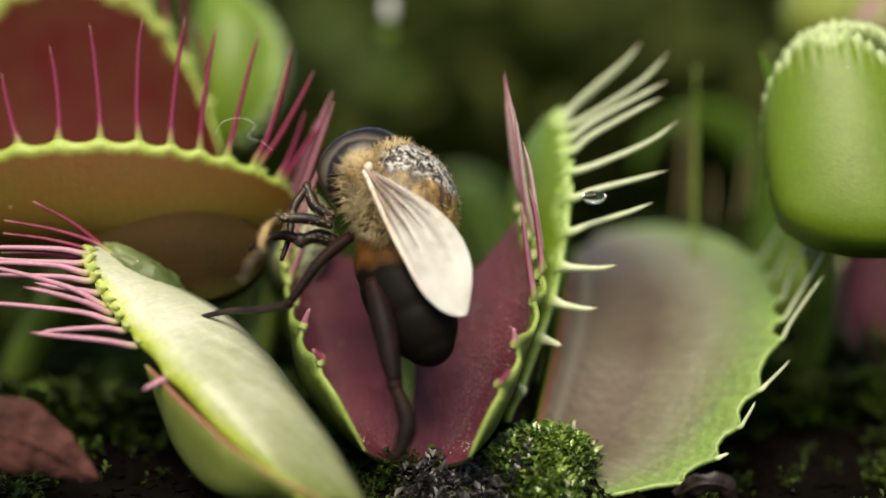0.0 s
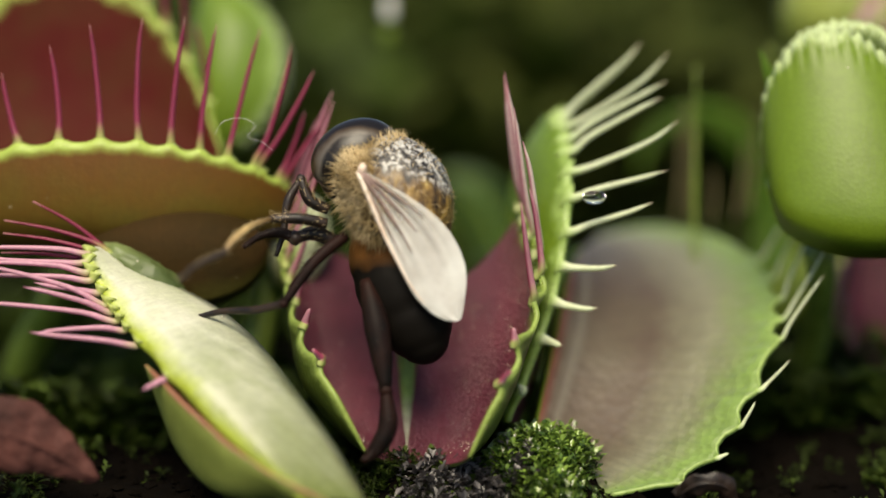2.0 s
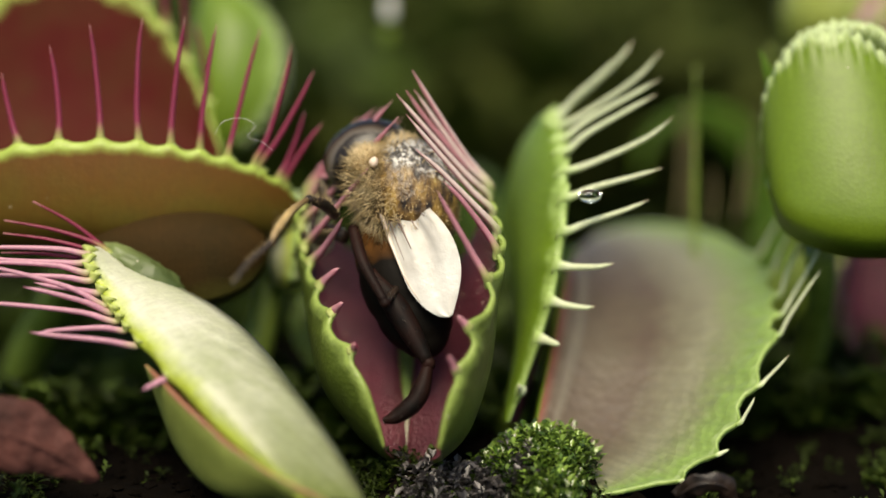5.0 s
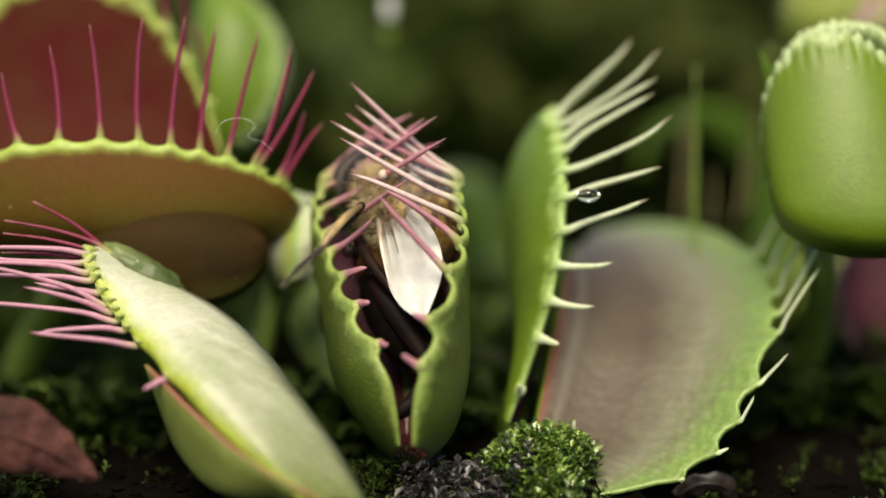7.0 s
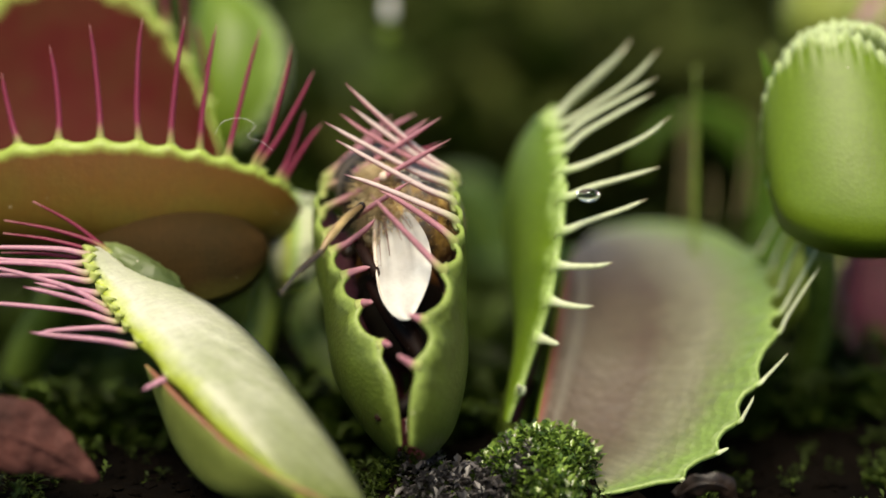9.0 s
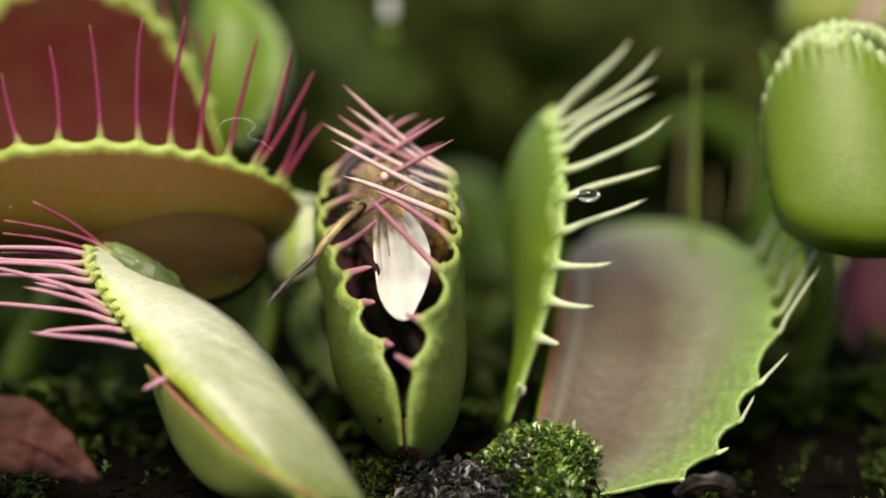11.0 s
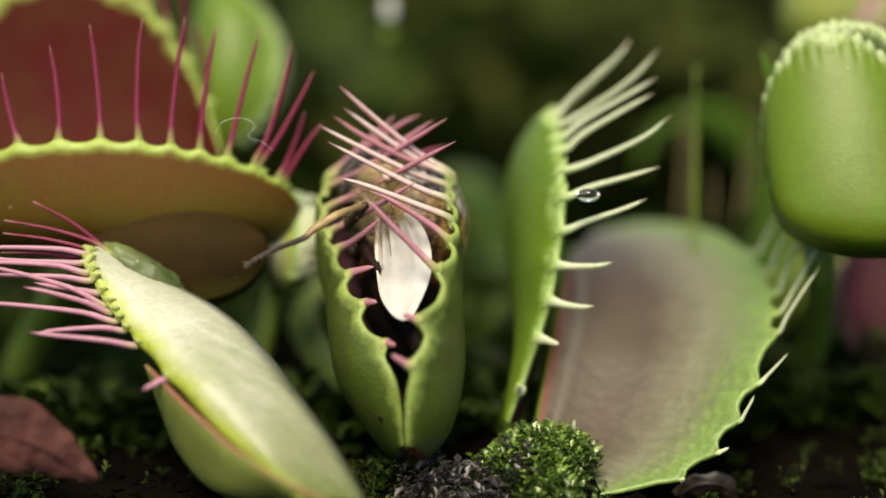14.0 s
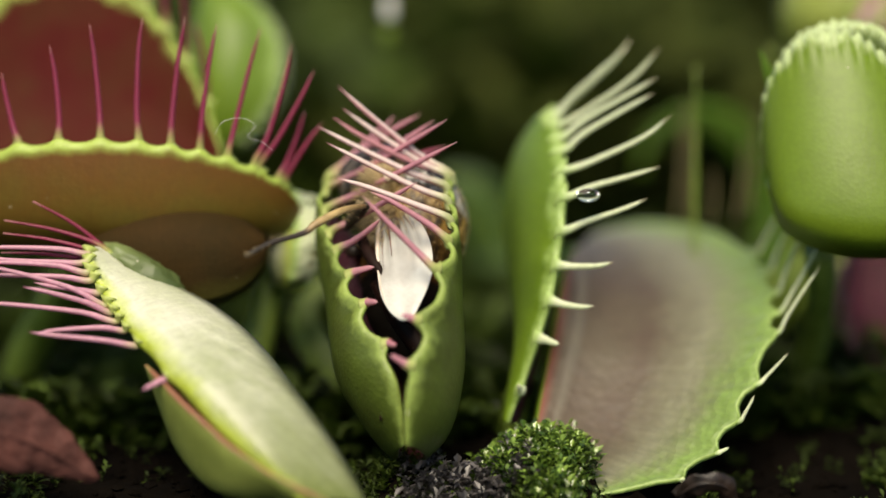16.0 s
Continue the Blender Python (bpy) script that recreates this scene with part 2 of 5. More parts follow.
gold = w.ramp(w.noise(1.0, 5, 0.65, grain.outputs[0]), [(0.38, (0.010, 0.006, 0.003)), (0.50, (0.10, 0.055, 0.016)), (0.64, (0.32, 0.20, 0.05)), (0.76, (0.60, 0.48, 0.18))])
silver = w.ramp(w.noise(3400, 5, 0.7), [(0.42, (0.012, 0.010, 0.009)), (0.50, (0.09, 0.08, 0.07)), (0.58, (0.50, 0.49, 0.46))])
high = w.maths("ADD", w.maths("MULTIPLY", part_of.outputs["Z"], 400.0), w.maths("MULTIPLY_ADD", part_of.outputs["X"], 130.0, w.maths("MULTIPLY", w.noise(500, 3), 0.5)))
tone = w.mix(w.ramp(w.maths("SUBTRACT", high, 1.1), [(0.35, (0, 0, 0)), (0.55, (1, 1, 1))]), gold, silver)
tan = w.ramp(w.noise(1800, 4), [(0.35, (0.03, 0.02, 0.01)), (0.65, (0.24, 0.17, 0.08))])
M["thorax"] = w.colour(w.mix(w.ramp(w.maths("MULTIPLY_ADD", part_of.outputs["X"], 300.0, 0.6), [(0.25, (1, 1, 1)), (0.5, (0, 0, 0))]), tone, tan))
w = Nodes("amber to black abdomen", 0.55)
w.bsdf.inputs["Specular IOR Level"].default_value = 0.06
lengthways = w.add("ShaderNodeSeparateXYZ")
w.link(w.where, lengthways.inputs[0])
w.bump(w.noise(3000, 3), 0.3, 0.00005)
band = w.maths("ADD", lengthways.outputs["Z"], w.maths("MULTIPLY", w.noise(500, 2), 0.0012))
M["abdomen"] = w.colour(w.ramp(w.maths("MULTIPLY_ADD", band, 160.0, 0.62), [(0.36, (0.005, 0.004, 0.003)), (0.52, (0.13, 0.055, 0.014)), (0.9, (0.18, 0.075, 0.02))]))
w = Nodes("wing membrane", 0.25)
M["wing"] = w.colour(w.ramp(w.noise(400, 3), [(0.3, (0.62, 0.59, 0.54)), (0.6, (0.78, 0.77, 0.72))]), 0.25)
w.bump(w.noise(900, 4), 0.7, 0.00016)
clear = w.add("ShaderNodeBsdfTransparent")
thin = w.add("ShaderNodeMixShader")
w.link(w.tree.nodes["Material Output"].inputs["Surface"].links[0].from_socket, thin.inputs[1])
w.link(clear.outputs[0], thin.inputs[2])
w.link(w.attr("clear"), thin.inputs[0])
w.link(thin.outputs[0], w.tree.nodes["Material Output"].inputs["Surface"])


# ---- building blocks ----
def solid(name, verts, faces, mats, parent=None, label="", slots=None, attrs=None, smooth=True):
    """One mesh object from places in millimetres."""
    me = bpy.data.meshes.new(name)
    me.from_pydata((np.asarray(verts, float) * MM).tolist(), [], faces)
    for m in mats if isinstance(mats, (list, tuple)) else [mats]:
        me.materials.append(m)
    if slots is not None:
        me.polygons.foreach_set("material_index", np.asarray(slots, np.int32))
    for key, values in (attrs or {}).items():
        me.attributes.new(key, "FLOAT", "POINT").data.foreach_set("value", np.asarray(values, np.float32))
    me.polygons.foreach_set("use_smooth", np.full(len(faces), smooth))
    me.update()
    ob = new(name, me)
    if parent:
        ob.parent = parent
    if label:
        ob["label"] = label
    return ob


def root(name, m, label, category, group="", kind=""):
    ob = new(name)
    ob.empty_display_size = 0.002
    ob.matrix_basis = m
    return tagged(ob, label, category, group, kind)


def bezier(points, n):
    """A smooth run of n + 1 places through a few (Catmull-Rom)."""
    p = np.asarray(points, float)
    p = np.vstack([2 * p[0] - p[1], p, 2 * p[-1] - p[-2]])
    out = []
    for s in np.linspace(0, len(p) - 3 - 1e-9, n + 1):
        i, f = int(s), s - int(s)
        a, b, c, d = p[i], p[i + 1], p[i + 2], p[i + 3]
        out.append(0.5 * (2 * b + (c - a) * f + (2 * a - 5 * b + 4 * c - d) * f * f + (3 * b - a - 3 * c + d) * f ** 3))
    return np.array(out)


def tube_data(path, radii, sides=8, flat=1.0, start=0):
    """Verts, faces and the run along a tapered tube."""
    path = np.asarray(path, float)
    n = len(path)
    radii = np.interp(np.linspace(0, 1, n), np.linspace(0, 1, len(radii)), radii)
    verts, faces, run = [], [], []
    side = None
    for i in range(n):
        t = path[min(i + 1, n - 1)] - path[max(i - 1, 0)]
        t = t / (np.linalg.norm(t) + 1e-9)
        if side is None:
            side = np.cross(t, (0.0, 1.0, 0.05))
        side = side - t * np.dot(side, t)
        side = side / (np.linalg.norm(side) + 1e-9)
        up = np.cross(t, side)
        for k in range(sides):
            a = 2 * math.pi * k / sides
            verts.append(path[i] + radii[i] * (side * math.cos(a) + up * flat * math.sin(a)))
            run.append(i / (n - 1))
    for i in range(n - 1):
        for k in range(sides):
            a, b = start + i * sides + k, start + i * sides + (k + 1) % sides
            faces.append((a, b, b + sides, a + sides))
    faces.append(tuple(start + k for k in range(sides - 1, -1, -1)))
    faces.append(tuple(start + (n - 1) * sides + k for k in range(sides)))
    return verts, faces, run


def tube(name, path, radii, mat, parent=None, label="", sides=8, n=14, flat=1.0):
    verts, faces, run = tube_data(bezier(path, n), radii, sides, flat)
    return solid(name, verts, faces, mat, parent, label, attrs={"along": run})


def ball(name, centre, radii, mat, parent=None, label="", turn=(0, 0, 0), lumps=0.0, nu=32, nv=18, taper=0.0, frequency=1.2, rings=0):
    """A rounded body; taper narrows it towards its top, rings notch it into segments."""
    m = Euler([radians(a) for a in turn]).to_matrix()
    verts, faces = [], []
    for j in range(nv + 1):
        b = math.pi * j / nv
        for i in range(nu):
            a = 2 * math.pi * i / nu
            d = Vector((math.sin(b) * math.cos(a), math.sin(b) * math.sin(a), math.cos(b)))
            k = 1 + lumps * noise.noise(d * frequency * 2 + Vector(centre))
            w = 1 - taper * d.z - (0.05 * (0.5 + 0.5 * math.cos(2 * math.pi * rings * b / math.pi)) ** 4 if rings else 0)
            q = Vector((d.x * radii[0] * w, d.y * radii[1] * w, d.z * radii[2])) * k
            verts.append(Vector(centre) + m @ q)
    for j in range(nv):
        for i in range(nu):
            a, b = j * nu + i, j * nu + (i + 1) % nu
            faces.append((a, a + nu, b + nu, b))
    return solid(name, [tuple(v) for v in verts], faces, mat, parent, label)


class Lobe:
    """One half of a trap: a shell that bulges to its side, spine on the local z axis, rim towards -y."""

    def __init__(self, side, length, width, bulge, gap=(0.2, 0.2), bow=1.0, fan=0.15, blunt=0.55, curl=0.0, thick=0.5, teeth=12, scallop=0.25, waver=0.15, seed=1, span=(0.06, 0.96), skew=1.0, crowd=1.0, part=(0.15, 0.75), flare=2.6, fat=0.5, belly=0.85, lift=0.0):
        self.side, self.length, self.width, self.bulge, self.gap = side, length, width, bulge, gap
        self.bow, self.fan, self.blunt, self.curl, self.thick = bow, fan, blunt, curl, thick
        self.teeth, self.scallop, self.waver, self.seed, self.span, self.skew, self.crowd, self.part = teeth, scallop, waver, seed, span, skew, crowd, part
        self.flare, self.fat, self.belly, self.lift = flare, fat, belly, lift
        self.at, self.outward, self.roomy = None, np.array((side, 0.0, 0.0)), 0.001

    def root_lift(self, u):
        """How close a place on the rim is to the root of a tooth, from 0 to 1."""
        if self.at is not None:
            n = len(self.at)
            if n < 2:
                return 0.0
            room = [min(1.0, (self.at[min(i + 1, n - 1)] - self.at[max(i - 1, 0)]) / (1 if i in (0, n - 1) else 2) / self.roomy) for i in range(n)]
            k = min(max(int(np.searchsorted(self.at, u, "right")) - 1, 0), n - 2)
            f = (u - self.at[k]) / (self.at[k + 1] - self.at[k])
            if not -0.5 < f < 1.5:
                return 0.0
            g = min(max(f, 0.0), 1.0)
            return (0.5 + 0.5 * math.cos(2 * math.pi * f)) ** 2 * (room[k] * (1 - g) + room[k + 1] * g)
        a, b = self.span
        f = max((u - a) / (b - a), 0) ** (1 / self.crowd) * self.teeth - 0.5
        return (0.5 + 0.5 * math.cos(2 * math.pi * f)) ** 2 if a <= u <= b else 0.0

    def tooth_at(self, k):
        if self.at is not None:
            return self.at[k]
        a, b = self.span
        return a + (b - a) * ((k + 0.5) / self.teeth) ** self.crowd

    def mid(self, u, v):
        s = max(math.sin(math.pi * min(max(u, 0.001), 0.999) ** self.skew), 0.0)
        w = self.width * s ** self.blunt
        out = self.scallop * self.root_lift(u) * max(0, (v - 0.88) / 0.12) ** 2
        fall, run = self.bulge * s ** self.fat * math.pi * self.belly, w + 0.01
        out /= math.hypot(fall, run)
        g = self.gap[0] + (self.gap[1] - self.gap[0]) * min(max((u - self.part[0]) / (self.part[1] - self.part[0]), 0), 1)
        x = self.bulge * s ** self.fat * math.sin(math.pi * min(v, 1) ** self.belly * 0.985) + g * v * s ** 0.3 + self.curl * max(0, v - 0.8) ** 2 * 25
        if self.fat < 0.3:
            x *= min(1.0, max(u, 0.0) / 0.05, max(1 - u, 0.0) / 0.05) ** 0.6
        x += self.waver * noise.noise(Vector((u * 4, v * 3, self.seed * 7.3))) * v
        x -= out * fall
        y = -self.bow * (2 * u - 1) ** 2 - w * v - out * run
        z = self.length * (u + self.fan * (u - 0.5) * v) + self.lift * u * v ** 0.7
        return np.array((self.side * x, y, z))

    def frame_at(self, u, v):
        e = 0.004
        p = self.mid(u, v)
        du = self.mid(min(u + e, 1), v) - self.mid(max(u - e, 0), v)
        dv = self.mid(u, v) - self.mid(u, v - e * 2)
        du, dv = du / np.linalg.norm(du), dv / np.linalg.norm(dv)
        n = np.cross(du, dv)
        n = n if np.dot(n, self.outward) > 0 else -n
        return p, du, dv, n / np.linalg.norm(n)

    def build(self, name, outer, inner, parent, label="", nu=110, nv=20):
        us = 0.5 - 0.5 * np.cos(np.linspace(0.03, 0.97, nu + 1) * math.pi)
        vs = np.linspace(0, 1, nv + 1) ** 0.8
        grid = np.array([[self.mid(u, v) for v in vs] for u in us])
        du, dv = np.gradient(grid, axis=0), np.gradient(grid, axis=1)
        n = np.cross(du, dv)
        n = n / (np.linalg.norm(n, axis=2, keepdims=True) + 1e-9)
        if np.dot(n[nu // 2, nv // 2], self.outward) < 0:
            n = -n
        half = (self.thick * (0.35 + 0.65 * np.sin(np.linspace(0, 1, nu + 1) * math.pi) ** 0.5))[:, None, None] * (1 - 0.55 * vs[None, :, None] ** 3) / 2
        out, inn = grid + n * half, grid - n * half
        rows, cols = nu + 1, nv + 1
        verts = np.vstack([out.reshape(-1, 3), inn.reshape(-1, 3)])
        across = np.tile(np.tile(vs, rows), 2)
        along = np.tile(np.repeat(us, cols), 2)
        faces, slots, o = [], [], rows * cols
        flip = self.side < 0
        for i in range(nu):
            for j in range(nv):
                a, b, c, d = i * cols + j, i * cols + j + 1, (i + 1) * cols + j + 1, (i + 1) * cols + j
                faces.append((a, d, c, b) if flip else (a, b, c, d)), slots.append(0)
                faces.append((o + a, o + b, o + c, o + d) if flip else (o + a, o + d, o + c, o + b)), slots.append(1)
        ring = [i * cols for i in range(rows)][::-1] + list(range(1, cols)) + [i * cols + nv for i in range(1, rows)] + [nu * cols + j for j in range(nv - 1, 0, -1)]
        ring.append(ring[0])
        for a, b in zip(ring, ring[1:]):
            if a != b:
                faces.append((a, b, o + b, o + a) if flip else (b, a, o + a, o + b)), slots.append(0)
        return solid(name, verts, faces, [outer, inner], parent, label, slots, {"across": across, "along": along})

    def tooth(self, k, parent, mat, size, aim, hook=0.0, thick=0.24, jitter=0.08):
        """A tooth on the rim. aim: its direction as parts of rim run, outward, inward and up."""
        u = self.tooth_at(k)
        p, t, o, n = self.frame_at(u, 1.0)
        rnd = random.Random(self.seed * 100 + k)
        up = np.array((0, 0, 1.0))
        d = t * aim[0] + o * aim[1] - n * aim[2] + up * aim[3] if len(aim) == 4 else np.array(aim)
        d = d / np.linalg.norm(d) + np.array([rnd.uniform(-jitter, jitter) for _ in range(3)])
        size = size * rnd.uniform(0.92, 1.08)
        bow = np.array([rnd.uniform(-0.05, 0.05) for _ in range(3)]) * size
        end = d * size + (up * 0.5 + t * 0.2) * hook * size * rnd.uniform(0, 1.6)
        path = bezier([-o * 0.4, o * 0.04 * size, o * 0.05 * size + d * size * 0.28 + bow, d * size * 0.72 + bow, end], 14)
        return self.loft(path, p, t, n, size, thick, parent, mat), Vector(d).normalized()

    def spike(self, u, tip, parent, mat, thick=0.2, hook=0.0):
        """A tooth from the rim to a tip given in the lobe's space, its last stretch bent up by hook."""
        p, t, o, n = self.frame_at(u, 1.0)
        d = np.asarray(tip) - p
        size = np.linalg.norm(d)
        rnd = random.Random(self.seed * 100 + int(u * 997))
        bow = np.array([rnd.uniform(-0.03, 0.03) for _ in range(3)]) * size
        sag = np.array((0, 0, -hook * size))
        path = bezier([-o * 0.35, o * 0.03 * size, d * 0.26 + bow + sag * 0.5, d * 0.72 + bow + sag, d], 16)
        return self.loft(path, p, t, n, size, thick, parent, mat), Vector(d).normalized()

    def loft(self, path, p, t, n, size, thick, parent, mat):
        """The tapered skin of a tooth, broad at its root along the rim."""
        verts, faces, run, outer, sides, rings = [], [], [], [], 8, len(path)
        for i in range(rings):
            f = i / (rings - 1)
            way = path[min(i + 1, rings - 1)] - path[max(i - 1, 0)]
            way = way / np.linalg.norm(way)
            a = t - way * np.dot(t, way)
            a = a / np.linalg.norm(a)
            b = np.cross(way, a)
            slim = thick * (1.15 - 0.72 * f) * min(1.0, (1.0 - f) * 6 + 0.1)
            wide = slim + thick * self.flare * min(1.0, 0.3 + size / 8) * math.exp(-f * 11 * max(size, 1.5) / 6)
            for j in range(sides):
                c = 2 * math.pi * j / sides
                verts.append(path[i] + a * wide * math.cos(c) + b * slim * math.sin(c))
                run.append(f)
                outer.append(0.5 + 0.5 * math.sin(c) * (1 if np.dot(b, n) > 0 else -1))
        for i in range(rings - 1):
            for j in range(sides):
                c, d2 = i * sides + j, i * sides + (j + 1) % sides
                faces.append((c, d2, d2 + sides, c + sides))
        faces.append(tuple(range(sides - 1, -1, -1)))
        faces.append(tuple((rings - 1) * sides + j for j in range(sides)))
        ob = solid("tooth", verts, faces, mat, parent, attrs={"along": run, "outer": outer})
        ob.matrix_basis = Matrix.Translation(Vector(p) * MM)
        return ob


class Shell(Lobe):
    """A lobe between a spine and a rim, each a smooth run of a few places on the leaning axes; rim places also say how far it bulges. m: the lobe's pose."""

    def __init__(self, side, m, spine, rim, outward, thick=0.5, scallop=0.3, waver=0.15, seed=1, flare=1.6, swell=2.0, belly=0.8, knob=0.0, curl=0.0, even=0, turn_in=0.0, roomy=0.001, smooth_to=(-1.0, -0.5)):
        self.smooth_to = smooth_to
        self.side, self.thick, self.scallop, self.waver, self.seed, self.flare, self.belly, self.at, self.span, self.teeth, self.crowd = side, thick, scallop, waver, seed, flare, belly, None, (2, 3), 1, 1
        self.turn_in, self.roomy = turn_in, roomy
        back = m.inverted()
        self.spine = bezier([tuple((back @ spot(*p)) / MM) for p in spine], 120)
        self.rim = bezier([(*((back @ spot(*p[:3])) / MM), p[3]) for p in rim], 120)
        self.outward, self.swell, self.knob, self.curl = np.asarray(outward, float), swell, knob, curl
        if even:
            self.at = list(np.linspace(0.02, 0.98, even))

    def mid(self, u, v):
        i = min(max(u, 0.0), 1.0) * 120
        k = min(int(i), 119)
        a = self.spine[k] + (self.spine[k + 1] - self.spine[k]) * (i - k)
        r = self.rim[k] + (self.rim[k + 1] - self.rim[k]) * (i - k)
        v = max(v, 0.0)
        d = r[:3] - a
        side = self.outward * np.dot(d, self.outward)
        lift = self.root_lift(u)
        far = max(0.0, (v - 0.78) / 0.22)
        p = a + (d - side) * v + side * (1 - (1 - min(v, 1)) ** self.swell)
        p = p + self.outward * r[3] * math.sin(math.pi * min(v, 1) ** self.belly * 0.985) ** 0.65
        p = p + self.outward * (self.waver * noise.noise(Vector((u * 4, v * 3, self.seed * 7.3))) * v + self.knob * (lift - 0.35) * max(0.0, (v - 0.86) / 0.14) + self.curl * far ** 2)
        draw = d / (np.linalg.norm(d) + 1e-6) * (1 - self.turn_in) - self.outward * self.turn_in
        wavy = min(1.0, max(0.0, (u - self.smooth_to[0]) / (self.smooth_to[1] - self.smooth_to[0])))
        return p + draw * self.scallop * wavy * (lift - 0.22) * far ** 2


def seen(p):
    """Where a place on the leaning axes stands, as met from in front at the jaws' distance."""
    q = (LEAN.inverted() @ ((p - CENTRE) / MM))
    return q.x * REACH / (REACH + q.y), q.z * REACH / (REACH + q.y), q.y


def rooted(lobe, m, rows, deep):
    """For teeth given by root and tip as met from in front: where on the rim each grows, and its tip in the lobe's space."""
    us = np.linspace(0.0, 1.0, 401)
    rim = np.array([seen(m @ (Vector(lobe.mid(u, 1.0)) * MM)) for u in us])
    out = []
    for bx, bz, tx, tz, *nearer in rows:
        k = int(np.argmin((rim[:, 0] - bx) ** 2 + (rim[:, 1] - bz) ** 2))
        y = rim[k, 2] + (nearer[0] if nearer else deep)
        f = (REACH + y) / REACH
        out.append((float(us[k]), np.array((m.inverted() @ spot(tx * f, y, tz * f)) / MM)))
    out.sort(key=lambda e: e[0])
    spaced = []
    for u, tip in out:
        spaced.append((max(u, spaced[-1][0] + 0.012) if spaced else u, tip))
    return spaced


def profile(values, u):
    return float(np.interp(u, np.linspace(0, 1, len(values)), values))


# ---- ground ----
def ground_height(x, y):
    """Millimetres above the bed's level, by place in millimetres."""
    h = 1.4 * noise.noise(Vector((x / 14, y / 14, 0.3))) + 0.7 * noise.noise(Vector((x / 4.5, y / 4.5, 4.0))) + 0.3 * noise.noise(Vector((x / 1.5, y / 1.5, 8.0)))
    far = math.hypot(x, y)
    h += min(far / 60, 6) * noise.noise(Vector((x / 45, y / 45, 2.0))) * (1 if far < 3000 else 3000 / far)
    h += 2.0 * math.exp(-((x - 5.2) / 3.2) ** 2 - ((y + 2.0) / 3.0) ** 2)
    h += 1.8 * math.exp(-((x + 2.0) / 2.8) ** 2 - ((y + 1.9) / 1.5) ** 2)
    return h - 1.6


def build_ground():
    rad = [0.0] + [1.3 * i for i in range(1, 70)]
    while rad[-1] < 400000:
        rad.append(rad[-1] * 1.12 + 0.5)
    n = 200
    verts, faces = [(0, 20, ground_height(0, 20))], []
    for r in rad[1:]:
        for k in range(n):
            a = 2 * math.pi * k / n
            x, y = r * math.sin(a), 20 + r * math.cos(a)
            verts.append((x, y, ground_height(x, y)))
    for k in range(n):
        faces.append((0, 1 + (k + 1) % n, 1 + k))
    for i in range(len(rad) - 2):
        for k in range(n):
            a, b = 1 + i * n + k, 1 + i * n + (k + 1) % n
            faces.append((a, b, b + n, a + n))
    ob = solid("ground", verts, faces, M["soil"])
    return tagged(ob, "dark wet peat soil strewn with moss", "ground", kind="structure")


build_ground()


def tufts(name, places, label, mat, size=(0.5, 1.1), blades=9, seed=3):
    """Moss: little rosettes of pointed leaflets."""
    rnd = random.Random(seed)
    verts, faces = [], []
    for x, y, z, s in places:
        lean = (rnd.uniform(-0.4, 0.4), rnd.uniform(-0.4, 0.4))
        for k in range(blades):
            a = rnd.uniform(0, 2 * math.pi)
            tall = rnd.uniform(0.05, 1.0) * s * 1.1
            ln = rnd.uniform(*size) * s
            el = rnd.uniform(0.1, 1.1)
            dx, dy, dz = math.cos(a) * math.cos(el), math.sin(a) * math.cos(el), math.sin(el)
            px, py = -math.sin(a), math.cos(a)
            w = ln * 0.24
            bx, by, bz = x + lean[0] * tall, y + lean[1] * tall, z + tall
            o = len(verts)
            mid = (bx + dx * ln * 0.5, by + dy * ln * 0.5, bz + dz * ln * 0.5)
            verts += [(bx, by, bz), (mid[0] + px * w, mid[1] + py * w, mid[2] + 0.10 * ln), (mid[0], mid[1], mid[2] - 0.04 * ln),
                      (mid[0] - px * w, mid[1] - py * w, mid[2] + 0.10 * ln), (bx + dx * ln, by + dy * ln, bz + dz * ln - 0.12 * ln)]
            faces += [(o, o + 2, o + 1), (o, o + 3, o + 2), (o + 1, o + 2, o + 4), (o + 2, o + 3, o + 4)]
    ob = solid(name, verts, faces, mat, smooth=False)
    return tagged(ob, label, "moss", kind="stuff")


def scatter(n, xs, ys, seed, keep=None, size=(0.7, 1.3)):
    rnd = random.Random(seed)
    out = []
    while len(out) < n:
        x, y = rnd.uniform(*xs), rnd.uniform(*ys)
        if keep is None or keep(x, y, rnd):
            out.append((x, y, ground_height(x, y) - 0.1, rnd.uniform(*size)))
    return out


def patchy(x, y, rnd):
    return noise.noise(Vector((x / 9, y / 9, 5.5))) + rnd.uniform(-0.25, 0.25) > 0.05


def on_mound(x, y, rnd):
    return math.hypot((x - 5.2) / 2.7, (y + 2) / 3.2) + rnd.uniform(-0.45, 0.45) + 0.5 * noise.noise(Vector((x / 2, y / 2, 1))) < 0.95


def hummock(x, y, rnd):
    return noise.noise(Vector((x / 30, y / 30, 3.5))) + rnd.uniform(-0.2, 0.2) > 0.04


tufts("moss_tuft", scatter(420, (-8, 2), (-6.5, -1.5), 25, lambda x, y, r: noise.noise(Vector((x / 1.6, y / 1.6, 7))) + r.uniform(-.2, .2) > 0.05, (0.4, 0.9)), "dim green moss in front of the jaws", M["moss_dark"], (0.3, 0.6), 9, 26)
tufts("moss_patch", scatter(150, (1.0, 5.5), (7, 16), 43, lambda x, y, r: noise.noise(Vector((x / 2.2, y / 2.2, 9))) + r.uniform(-.2, .2) > 0.0, (0.9, 1.7)), "green moss between the traps", M["moss"], (0.4, 0.8), 9, 44)
